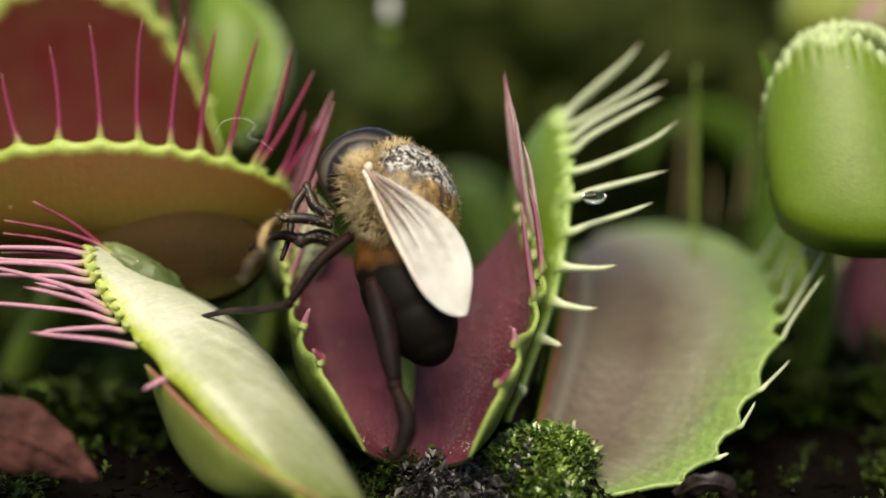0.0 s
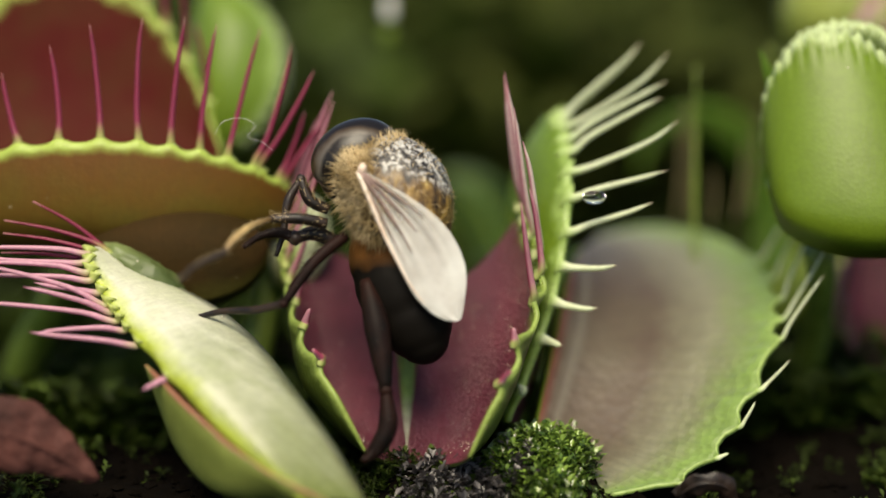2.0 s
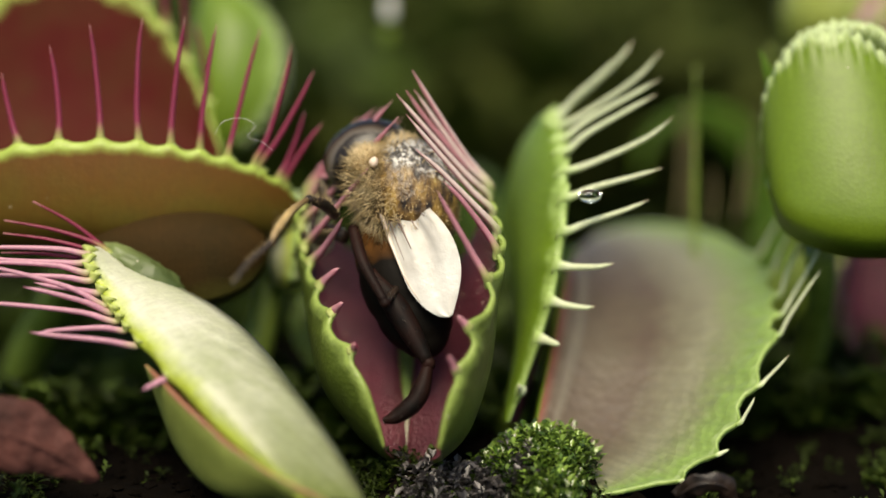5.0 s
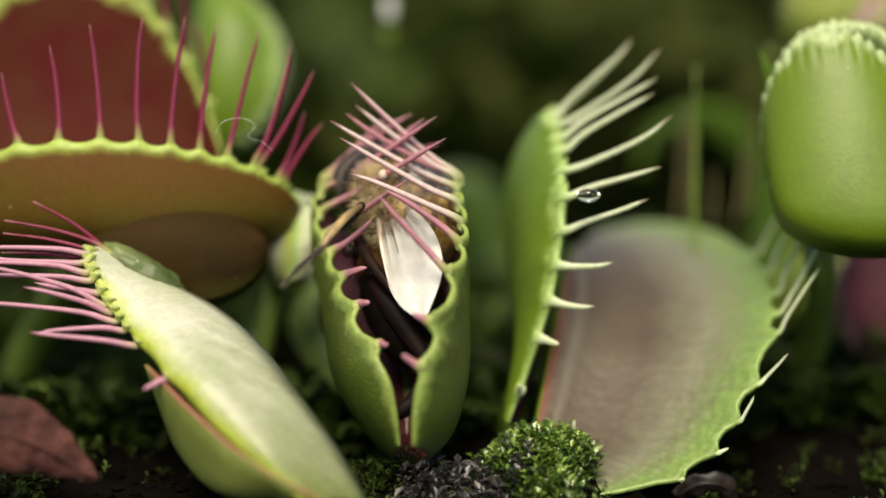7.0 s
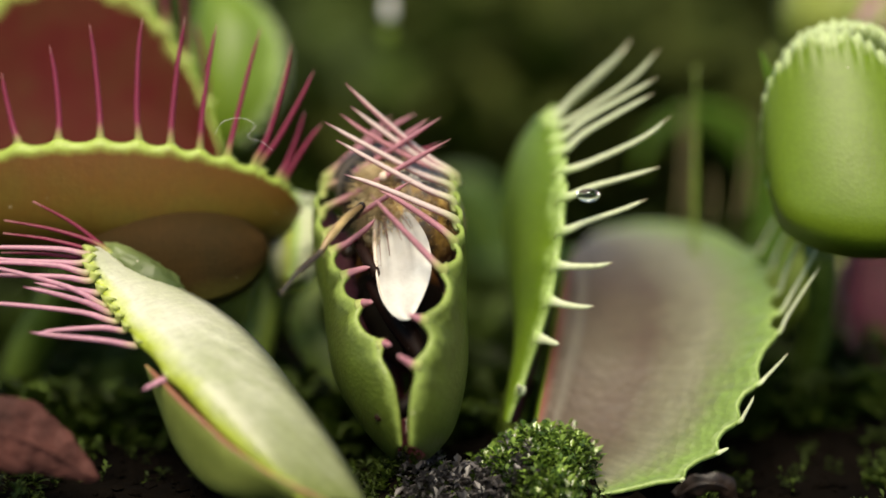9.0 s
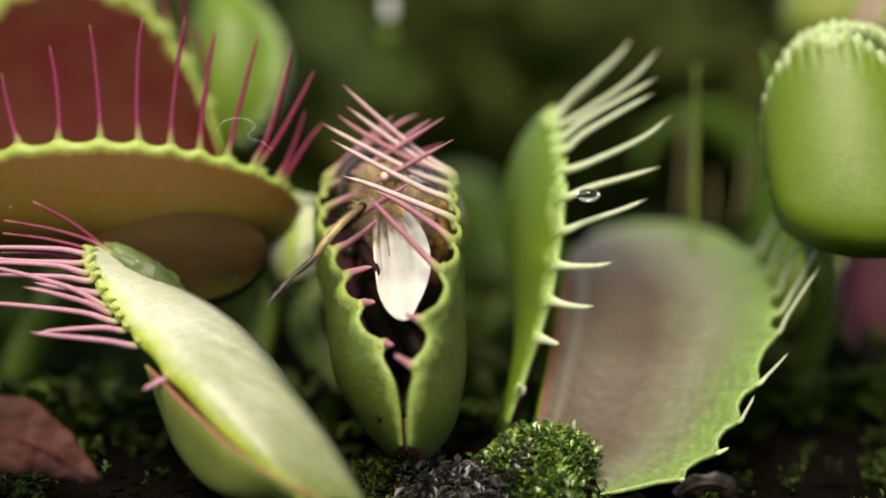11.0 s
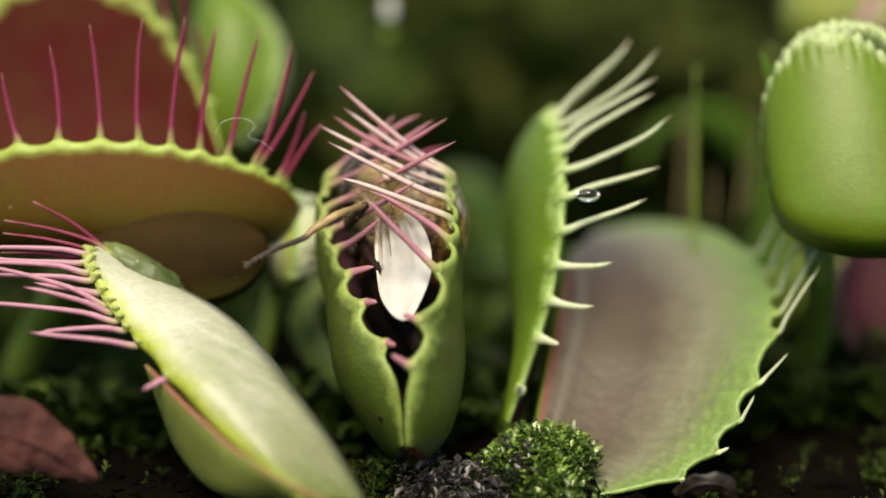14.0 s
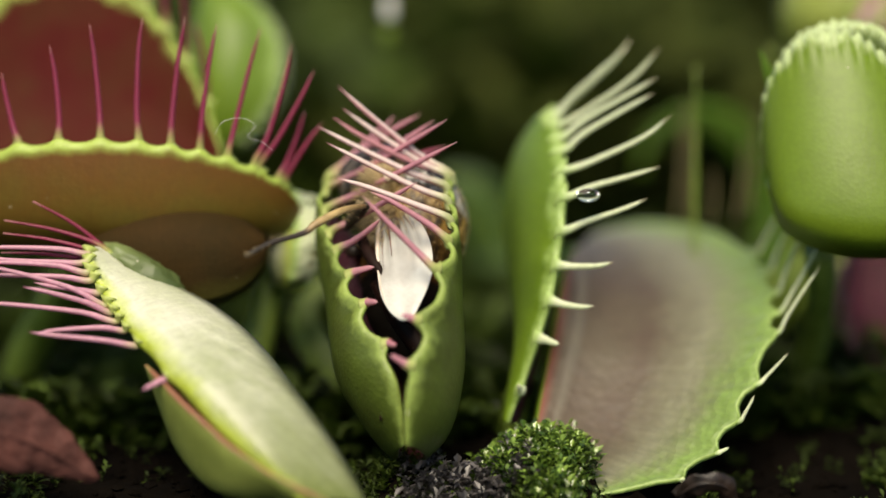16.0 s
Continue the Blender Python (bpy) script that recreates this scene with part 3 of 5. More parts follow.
tufts("moss_patch", scatter(130, (14, 27), (-4, 6), 41, lambda x, y, r: noise.noise(Vector((x / 2.2, y / 2.2, 3))) + r.uniform(-.15, .15) > 0.26, (0.5, 1.0)), "scattered green moss on black peat", M["moss_dark"], (0.35, 0.7), 9, 42)
tufts("dead_moss", scatter(260, (-4, 5), (-6, -1), 15, lambda x, y, r: math.hypot((x - 1.2) / 3.2, (y + 3.6) / 1.6) + r.uniform(-.4, .4) < 0.9, (0.5, 1.1)), "grey dead moss stems on the peat", M["dead_moss"], (0.4, 0.9), 9, 16)
tufts("moss_mound", scatter(900, (-5, 11), (-7, 3), 5, on_mound, (0.4, 1.3)), "fresh green moss with fine leaflets beside the traps", M["moss"], (0.28, 0.62), 9)
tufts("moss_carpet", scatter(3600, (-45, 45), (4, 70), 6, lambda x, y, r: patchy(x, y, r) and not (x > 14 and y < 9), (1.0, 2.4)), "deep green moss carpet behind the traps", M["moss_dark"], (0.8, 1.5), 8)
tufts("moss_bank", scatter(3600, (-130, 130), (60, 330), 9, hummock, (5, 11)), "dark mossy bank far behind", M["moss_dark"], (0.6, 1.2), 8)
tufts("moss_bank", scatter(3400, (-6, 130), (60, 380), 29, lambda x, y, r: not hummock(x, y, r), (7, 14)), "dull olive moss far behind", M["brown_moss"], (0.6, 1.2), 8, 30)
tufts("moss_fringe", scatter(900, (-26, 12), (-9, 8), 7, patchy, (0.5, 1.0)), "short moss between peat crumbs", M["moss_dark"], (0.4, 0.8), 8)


# ---- traps ----
def flytrap(name, m, label, left, right, angles, skins, teeth, group="flytraps", spikes=None):
    """A trap: two lobes with their teeth on a spine. teeth: for each lobe a material, a size profile, an aim and a hook."""
    trap = root(name, m, label, "plant", group)
    lobes = []
    for lobe, angle, which, skin, tooth in ((left, angles[0], "left", skins[0], teeth[0]), (right, angles[1], "right", skins[1], teeth[1])):
        if lobe is None:
            lobes.append(None)
            continue
        place = angle if isinstance(angle, Matrix) else pose(0, 0, 0, 0, 0, angle)
        tips = []
        if isinstance(tooth, dict):
            tips = rooted(lobe, m if spikes is not None else m @ place, tooth["rows"], tooth.get("deep", -0.6))
            if lobe.at is None:
                lobe.at = [u for u, _ in tips]
        ob = lobe.build("lobe", skin[0], skin[1], trap)
        ob.matrix_basis = place
        for k, (u, tip) in enumerate(tips):
            spike = lobe.spike(u, tip, ob, tooth["mat"][k % len(tooth["mat"])], tooth.get("thick", 0.2), tooth.get("hook", 0.0))
            if spikes is not None:
                spikes.append((lobe.side, u, *spike))
        if isinstance(tooth, dict):
            lobes.append(ob)
            continue
        for k in range(lobe.teeth):
            u = lobe.tooth_at(k)
            if profile(tooth[1], u) < 0.2:
                continue
            spike = lobe.tooth(k, ob, tooth[0], profile(tooth[1], u), [profile(a, u) if isinstance(a, (list, tuple)) else a for a in tooth[2]], tooth[3], tooth[4] if len(tooth) > 4 else 0.24, tooth[5] if len(tooth) > 5 else 0.08)
            if spikes is not None:
                spikes.append((lobe.side, u, *spike))
        lobes.append(ob)
    return trap, lobes


# The trap that takes the fly.
OPEN_LEFT, OPEN_RIGHT, LAID = 28.0, 33.0, -36.0
JAWS = stand(-2.0, 2.0, -11.2, LAID)
hinge = [tuple(Vector((-2.0, 2.0, -11.2)) + LAID_WAY * s) for LAID_WAY in [Vector((0, math.sin(radians(-LAID)), math.cos(radians(LAID))))] for s in (-0.8, 1.0, 4.0, 7.0, 9.5)]
hunter_left = Shell(-1, JAWS, hinge[:3] + [tuple(Vector(hinge[2]) + (Vector(hinge[4]) - Vector(hinge[2])) * f) for f in (0.75, 1.5)], [(-2.09, -2.63, -10.43, 0.5), (-2.15, -3.17, -8.45, 1.6), (-2.45, -3.24, -6.51, 2.3), (-3.55, -2.26, -4.47, 2.5), (-4.69, -0.62, -2.56, 2.0), (-5.63, 1.19, -0.74, 1.4), (-6.54, 3.05, 1.13, 1.0), (-6.95, 4.6, 2.9, 0.6), (-6.4, 5.6, 4.1, 0.5)], (-1, 0, 0), 0.55, 1.15, 0.2, 1, 1.4, 2.2, turn_in=0.8, roomy=0.16, smooth_to=(0.2, 0.36))
hunter_right = Shell(1, JAWS, hinge, [(-1.94, -4.49, -10.26, 1.0), (-1.98, -4.81, -8.32, 2.1), (-1.74, -4.8, -6.27, 2.5), (-0.89, -4.0, -3.81, 2.2), (0.12, -2.79, -1.46, 1.3), (0.67, -1.14, 0.64, 0.8), (0.62, 1.08, 2.5, 0.6), (0.41, 3.2, 4.06, 0.5)], (1, 0, 0), 0.55, 1.15, 0.2, 2, 1.4, 2.2, turn_in=0.8, roomy=0.16, smooth_to=(0.22, 0.4))
left_teeth = [(-3.35, -4.87, -2.8, -5.2), (-4.16, -2.66, -3.8, -2.91), (-5.02, -1.25, -3.95, -1.01), (-5.88, 0.03, -3.64, 1.62, -2.0), (-6.00, 1.01, -1.71, 3.64, -3.6), (-6.24, 2.11, 0.43, 5.85, -3.8), (-6.34, 2.94, -0.06, 7.07, -3.2), (-6.18, 3.55, -0.73, 7.01, -2.2), (-6.00, 3.95, -1.41, 7.32, -0.6), (-5.88, 4.16, -2.75, 7.22, 0.0), (-5.88, 4.07, 0.06, 5.60, 0.4)]
right_teeth = [(-1.47, -6.24, -2.51, -5.72), (-1.1, -3.7, -1.9, -3.55), (0.18, -1.01, -3.95, 2.94), (0.49, 0.52, -3.55, 3.15), (0.49, 1.44, -5.39, 3.92), (0.49, 2.42, -5.94, 5.85), (0.43, 3.15, -6.46, 6.76), (0.24, 3.76, -5.08, 7.68), (0.03, 4.01, -5.33, 8.91), (-0.12, 4.16, -5.63, 7.22)]
snappers = []
hunter, (jaw_left, jaw_right) = flytrap(
    "hunting_flytrap", JAWS, "green flytrap with crimson inside that shuts on a fly",
    hunter_left, hunter_right, (-OPEN_LEFT, OPEN_RIGHT), ((M["trap_out"], M["trap_in"]), (M["trap_out"], M["trap_in"])),
    (dict(mat=[M["tooth_pink"]], rows=left_teeth, thick=0.235, deep=-0.9), dict(mat=[M["tooth_pink"]] * 4 + [M["tooth_blush"]] * 6, rows=right_teeth, thick=0.225, deep=-0.4)), spikes=snappers)


def specks(lobe, parent, count, seed):
    """Grains of dust and dew on the inside of a lobe."""
    rnd = random.Random(seed)
    verts, faces = [], []
    while count:
        u, v = rnd.uniform(0.05, 0.85), rnd.uniform(0.25, 0.92)
        if noise.noise(Vector((u * 9, v * 7, seed))) + rnd.uniform(-0.3, 0.3) < 0.05:
            continue
        count -= 1
        p, t, o, n = lobe.frame_at(u, v)
        p, r, o0 = p - n * (lobe.thick * 0.5 + 0.01), rnd.uniform(0.018, 0.05), len(verts)
        for d in (t, -t, o, -o, n, -n):
            verts.append(p + d * r * rnd.uniform(0.6, 1.5))
        faces += [(o0 + a, o0 + b, o0 + c) for a, b, c in ((0, 2, 4), (2, 1, 4), (1, 3, 4), (3, 0, 4), (2, 0, 5), (1, 2, 5), (3, 1, 5), (0, 3, 5))]
    return tagged(solid("dust_specks", verts, faces, M["grit"], parent, "pale specks of dust and dew"), kind="stuff")


specks(hunter_left, jaw_left, 260, 51)
specks(hunter_right, jaw_right, 260, 52)
tube("stalk", [(0, 0.4, 5.0), (0, 1.6, 3.0), (-0.5, 5, 1.0), (-1, 9, -1)], [0.5, 0.8, 0.9, 1.0], M["stalk"], hunter)
tube("midrib", [(0, 0.1, -0.8), (0, 0.05, 0.5), (0, 0.05, 3.0), (0, 0.05, 6.5), (0, 0.0, 9.4)], [0.3, 0.32, 0.42, 0.7, 0.5], M["rib"], hunter, "pale midrib between the lobes")

# The gaping trap beside it: one lobe edge on, one spread like a plate.
GAPE = stand(3.85, 8.0, -10.4, -6, 11.2, 0)
gape_left = Shell(-1, GAPE, [(4.03, 5, -9.94), (5.25, 9, -5.92), (4.85, 14, -2.03), (4.4, 16, 1.78), (4.89, 15, 5.24), (6.13, 12, 7.75)], [(3.71, 3, -9.71, 0.3), (4.52, 2.8, -7.65, 0.5), (5.35, 2.6, -5.14, 0.6), (6.07, 2.6, -2.79, 0.7), (6.49, 2.8, -0.75, 0.8), (6.83, 3.2, 1.29, 0.9), (6.96, 3.8, 3.04, 0.9), (6.9, 5, 4.83, 0.8), (6.73, 7, 6.53, 0.6), (6.34, 9.5, 7.9, 0.3)], (-0.75, -0.66, 0), 0.8, 0.25, 0.1, 3, 2.6, 1.5, 0.8)
gape_right = Shell(1, GAPE, [(4.66, 1.0, -11.64), (5.3, 3.5, -8.8), (6.12, 6.0, -5.45), (6.85, 8.5, -1.94), (8.05, 14.0, 0.21)], [(7.77, -1.0, -13.47, 0.6), (12.01, -1.0, -12.35, 1.2), (14.57, -0.5, -10.64, 1.6), (16.61, 1.0, -7.69, 1.8), (18.24, 3.5, -4.54, 1.8), (18.71, 9.0, -1.29, 1.8), (17.16, 16, 1.01, 1.6), (13.19, 20, 1.77, 1.0), (9.58, 20.0, 1.04, 0.5)], (0.35, 0.9, -0.2), 0.7, 0.55, 0.25, 4, 2.4, 1.0, 0.9)
gaping, (gape_a, gape_b) = flytrap(
    "gaping_flytrap", GAPE, "wide open pale green flytrap with downy pinkish plate",
    gape_left, gape_right, (0, Matrix()), ((M["pale_out"], M["trap_in"]), (M["pale_out"], M["pale_in"])),
    (dict(mat=[M["tooth_pale"]], rows=[(5.88, 7.28, 10.22, 11.42), (6.06, 7.07, 10.04, 10.93), (6.24, 6.76, 11.75, 10.87), (6.37, 6.06, 11.66, 9.31), (6.46, 5.39, 11.45, 8.45), (6.64, 4.32, 12.37, 7.22), (6.73, 2.85, 11.82, 4.47), (6.61, 1.01, 11.08, 2.72), (6.24, -0.89, 9.21, -0.73), (5.88, -2.82, 8.2, -3.09), (5.23, -4.87, 6.31, -5.17), (4.22, -7.62, 4.1, -7.32)], thick=0.225, hook=0.03, deep=-1.0), dict(mat=[M["tooth_pale"]], rows=[(12.43, -12.27, 13.1, -13.01), (14.33, -10.9, 15.49, -10.77), (15.79, -9.31, 16.87, -7.93), (16.71, -7.32, 18.7, -5.63), (17.69, -4.56, 20.45, -0.95), (17.88, -3.49, 20.69, 0.95), (17.54, -2.42, 19.62, 1.26), (17.33, -1.19, 19.10, 1.93), (16.87, 0.03, 18.40, 2.42)], thick=0.13, deep=-0.3)))
tube("stalk", [(0, 1.0, 2.0), (0.3, 2.0, -1.0), (1, 5, -3.5)], [0.6, 0.9, 1.1], M["stalk"], gaping)

# The red trap whose front lobe lies level and whose back lobe stands up behind.
red_front = Lobe(1, 21.5, 8.5, 3.0, (0.0, 0.0), 0.5, 0.05, 0.36, 0.0, 1.1, 10, 0.3, 0.1, 5, (0.02, 0.985), crowd=0.62, flare=2.0)
red_back = Lobe(-1, 19.0, 15.0, 1.5, (0.0, 0.0), 0.5, 0.05, 0.6, 0.0, 0.7, 14, 0.3, 0.2, 6)
red, (red_a, red_b) = flytrap(
    "red_flytrap", stand(-30.1, 9.0, 0.9, 0, 90, 0), "open flytrap with dark red inside and crimson teeth",
    red_front, red_back, (-37, -105), ((M["side_out"], M["side_in"]), (M["side_out"], M["side_in"])),
    (dict(mat=[M["tooth_red"]], rows=[(-22.99, 5.54, -23.91, 9.52), (-20.78, 5.85, -21.33, 11.05), (-18.61, 6.15, -19.16, 12.21), (-16.44, 6.15, -16.28, 12.52), (-14.57, 6.06, -13.96, 12.64), (-12.95, 5.97, -12.24, 12.21), (-11.51, 5.79, -9.86, 12.03), (-10.16, 5.48, -8.2, 11.11), (-9.31, 5.23, -6.98, 9.7), (-8.78, 4.78, -7.47, 7.5), (-8.51, 4.32, -6.49, 6.83)], thick=0.2, deep=0.0), (M["tooth_red"], [4, 5, 5, 5, 5], (0.1, 0.9, 0.3, 0.0), 0.0)))
red_b.matrix_basis = pose(-1.5 * MM, 0, -2.0 * MM, 0, 0, -105)
tube("stalk", [(0, 0.5, 9.0), (2.5, 3.0, 8.0), (8, 8, 4), (15, 12, 2)], [0.7, 1.2, 1.3, 1.3], M["stalk"], red)

# The creamy trap that lies on its side in front.
CREAMY = stand(-2.0, -4.0, -15.0, 0, -47, 0)
near_top = Shell(1, CREAMY, [(-3.94, -6, -13.16), (-5.76, -4.5, -10.4), (-7.75, -3, -7.9), (-10.03, -0.5, -5.39), (-12.25, 1.2, -3.68), (-14.42, 2.2, -2.53), (-16.88, 2.6, -1.35), (-18.66, 2.6, -0.16)], [(-7.12, -7.5, -12.97, 0.5), (-9.45, -7, -10.94, 1.0), (-11.36, -6, -9.42, 1.3), (-13.13, -4.8, -7.71, 1.4), (-14.71, -3.5, -6.2, 1.3), (-16.15, -2.4, -4.82, 1.1), (-17.29, -1.4, -3.66, 0.9), (-18.33, -0.6, -2.31, 0.7), (-19.1, 0, -0.95, 0.5), (-19.18, 1, -0.06, 0.3)], (0, -0.8, 0.6), 0.7, 0.25, 0.2, 7, 1.6, 1.3, 0.75)
near_low = Shell(-1, CREAMY, [(-6.06, -6, -13.45), (-8.12, -5.5, -12.55), (-10.36, -5, -12.61), (-12.22, -4, -12.13), (-13.83, -3, -10.46), (-14.91, -2, -8.45)], [(-5.66, -8, -12.77, 0.3), (-8.54, -7.5, -11.29, 0.6), (-10.71, -6.7, -9.99, 0.7), (-12.56, -5.7, -8.52, 0.7), (-14.21, -4.6, -7.13, 0.5), (-15.66, -3.5, -5.96, 0.2)], (-0.3, -0.7, -0.6), 0.6, 0.2, 0.2, 8, 1.6, 1.3, 0.8)
near, (near_a, near_b) = flytrap(
    "creamy_flytrap", CREAMY, "creamy green half shut flytrap lying on its side",
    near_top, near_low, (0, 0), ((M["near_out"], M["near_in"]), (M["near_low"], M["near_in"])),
    (dict(mat=[M["tooth_light"]], rows=[(-19.1, -0.18, -25.37, 0.03), (-19.19, -0.64, -25.37, -0.34), (-19.04, -1.13, -25.37, -0.77), (-18.86, -1.56, -25.37, -1.38), (-18.49, -2.27, -22.16, -1.81), (-18.18, -2.88, -25.22, -0.89), (-17.88, -3.34, -22.77, -2.05), (-17.51, -3.76, -25.37, -2.88), (-17.02, -4.25, -22.16, -4.56), (-16.35, -5.02, -22.47, -4.5), (-14.66, -6.83, -16.28, -7.62)], thick=0.2, deep=-1.0), dict(mat=[M["tooth_pale"]], rows=[])))

ball("fold", (0.1, 6.2, 20.0), (0.95, 1.2, 2.6), M["fold"], near, "dark green wrinkled fold at the tip", turn=(0, -12, 0), lumps=0.2, frequency=2.6)
for tip, foot, deep in (((-3.4, 26.9), (-0.7, 22.6), 5.2), ((-1.1, 27.0), (-0.2, 22.2), 5.8), ((-2.9, 27.4), (-0.3, 22.8), 5.6), ((-4.2, 26.2), (-1.2, 22.4), 4.8)):
    tube("tooth", [(foot[0], deep, foot[1] - 1.5), (foot[0] - 0.1, deep, foot[1]), ((tip[0] + foot[0]) / 2 + 0.15, deep - 0.2, (tip[1] + foot[1]) / 2), (tip[0], deep - 0.4, tip[1])], [0.16, 0.13, 0.1, 0.05], M["tooth_red"], near, "dark crimson tooth of the far rim")
tube("stalk", [(0, 0.8, 1.5), (-0.5, 1.5, -1.5), (-2, 2.5, -5)], [0.6, 0.8, 0.9], M["stalk"], near)

# The lime trap, shut, seen on its outside.
LIME_AT = stand(17.56, 5.7, 0.48)
lime_spine = [(18.51, 4.62, 3.55), (19.48, 3.13, 1.05), (22.76, 2.35, -0.15), (26.26, 2.55, 0.35), (28.69, 4.62, 3.23)]
lime_front = Shell(1, LIME_AT, lime_spine, [(18.2, 5.7, 5.75, 0.6), (18.34, 4.93, 8.72, 1), (19.34, 4.25, 10.89, 1.5), (20.91, 3.77, 11.99, 1.8), (22.76, 3.58, 11.91, 1.9), (24.5, 3.58, 10.77, 1.7), (26.76, 3.77, 8.25, 1.2), (28.89, 4.73, 4.82, 0.6)], (0, -1, 0), 0.8, 0.42, 0.1, 9, 1.6, 1.6, 0.45, 0.18, -0.3, 19)
lime_back = Shell(-1, LIME_AT, lime_spine, [(18.69, 7.63, 5.85, 0.5), (18.94, 7.15, 8.98, 0.9), (19.68, 6.47, 11.19, 1.2), (21.12, 5.89, 12.43, 1.4), (23.3, 5.51, 12.75, 1.5), (25.39, 5.51, 11.91, 1.4), (27.64, 6.18, 9.72, 1), (29.64, 7.15, 5.89, 0.6)], (0, 1, 0), 0.9, 0.45, 0.1, 10, 1.6, 1.6, 0.7, 0.3, -0.6, 23)
lime, (lime_a, lime_b) = flytrap(
    "lime_flytrap", LIME_AT, "bright lime green shut flytrap with knobbly rim",
    lime_front, lime_back, (0, 0), ((M["bright_out"], M["bright_out"]), (M["bright_out"], M["bright_out"])),
    (dict(mat=[M["tooth_pale"]], rows=[]), dict(mat=[M["tooth_pale"]], rows=[])))
tube("stalk", [(4.0, 1.0, -0.5), (4.5, 3.0, -3.0), (5, 10, -8), (6, 18, -13)], [0.9, 0.8, 1.0, 1.2], M["stalk"], lime)


def small_trap(name, m, label, length, width, angles, skin, tooth, seed, sizes=(2.5, 3.5, 3.0), stalk=((0, 0.5, 2.0), (0, 2, -3), (0, 5, -9)), bow=0.6, scallop=0.3):
    """A trap farther back."""
    a = Lobe(-1, length, width, width * 0.3, (0.1, 0.3), bow, 0.05, 0.5, 0.0, 0.6, 11, scallop, 0.2, seed)
    b = Lobe(1, length, width, width * 0.3, (0.1, 0.3), bow, 0.05, 0.5, 0.0, 0.6, 11, scallop, 0.2, seed + 1)
    aim = (0.2, 0.7, 0.4, 0.1)
    trap, _ = flytrap(name, m, label, a, b, angles, (skin, skin), ((tooth, list(sizes), aim, 0.0), (tooth, list(sizes), aim, 0.0)))
    tube("stalk", stalk, [0.6, 1.0, 1.2], M["stalk"], trap)
    return trap


# Its skin carries the shade of the red trap above as a darker colour.
small_trap("shaded_flytrap", stand(-19.9, 5.0, 2.7, 0, 90, 0) @ pose(0, 0, 0, 0, 0, 84), "rusty flytrap under a larger one, its shade painted into the brown", 9.8, 6.2, (-10, 10), (M["shade_out"], M["shade_out"]), M["tooth_pale"], 21, (0.0, 0.0, 0.0), ((0, 0.3, 4.0), (4, -1, 4), (9, -6, 4)), 2.2, 0.0)
small_trap("green_flytrap", stand(-16.5, 20.0, 6.0, 0, 12, 80), "plain green shut flytrap behind the red one", 11.0, 6.0, (-4, 4), (M["pale_out"], M["pale_out"]), M["tooth_pale"], 23, (0.5, 0.6, 0.5), ((0, 0.5, 2.0), (4, 1, -3), (8, 2, -12)))
YELLOW = stand(24.0, 24.0, 14.0)
yellow_spine = [(22.42, 24, 13.58), (22.31, 24, 16.0), (23.61, 24, 18.59), (25.46, 24, 20.45)]
yellow, _ = flytrap(
    "yellow_flytrap", YELLOW, "yellowish green flytrap far behind", Shell(-1, YELLOW, yellow_spine, [(24.9, 21, 13.47, 0.8), (25.9, 20.5, 14.32, 1.4), (26.62, 20.5, 16.31, 1.4), (28.17, 21, 19.28, 0.8)], (0, -1, 0), 0.6, 0.4, 0.2, 25, 2.2, 1.4),
    Shell(1, YELLOW, yellow_spine, [(27.32, 24, 13.92, 0.8), (28.8, 24, 14.88, 1.2), (30.29, 24, 17.11, 1.2), (31.03, 24, 19.71, 0.8)], (0, 1, 0), 0.6, 0.4, 0.2, 26, 2.2, 1.4), (0, 0), ((M["yellow_out"], M["yellow_out"]), (M["yellow_out"], M["yellow_out"])),
    (dict(mat=[M["tooth_light"]], rows=[(21.61, 11.91, 23.75, 13.19), (22.22, 12.89, 24.67, 14.11), (22.83, 14.42, 25.59, 15.34)], thick=0.3), dict(mat=[M["tooth_light"]], rows=[(23.14, 11.82, 24.98, 11.66), (24.06, 12.58, 26.2, 13.04)], thick=0.3)))
tube("stalk", [(-0.8, 0.5, 1.0), (2.0, 3.0, -4.0), (5, 8, -14), (6, 10, -22)], [0.6, 0.9, 1.1, 1.2], M["stalk"], yellow)
small_trap("pink_flytrap", stand(30.3, 18.0, -7.5, 0, -15, 0), "blurred flytrap with pink inside near the ground", 9.0, 5.5, (-60, 60), (M["pale_out"], M["trap_in"]), M["tooth_pink"], 27)
small_trap("sprouting_flytrap", stand(-9.6, 9.0, -2.4, -10, 10, 40), "small pale green flytrap close to the stalks", 5.5, 3.2, (-15, 15), (M["near_out"], M["near_out"]), M["tooth_pale"], 29, (1.0, 1.5, 1.0))


def blade(name, path, widths, label, mat, category="leaf", group="leaves", thick=0.16, rib=True):
    """A strap leaf that runs along a bowed path, with its midrib."""
    m = stand(*path[0])
    leaf = root(name, m, label, category, group)

    def local(run):
        return [tuple((m.inverted() @ spot(*v)) / MM) for v in run]

    verts, faces, run = tube_data([tuple(p) for p in bezier(path, 24)], widths, 12, thick)
    solid("blade", local(verts), faces, mat, leaf, attrs={"along": run})
    if rib:
        verts, faces, run = tube_data([(p[0], p[1] - widths[1] * thick * 0.9, p[2]) for p in bezier(path, 24)], [w * 0.14 for w in widths], 6)
        solid("midrib", local(verts), faces, M["stalk"], leaf, attrs={"along": run})
    return leaf


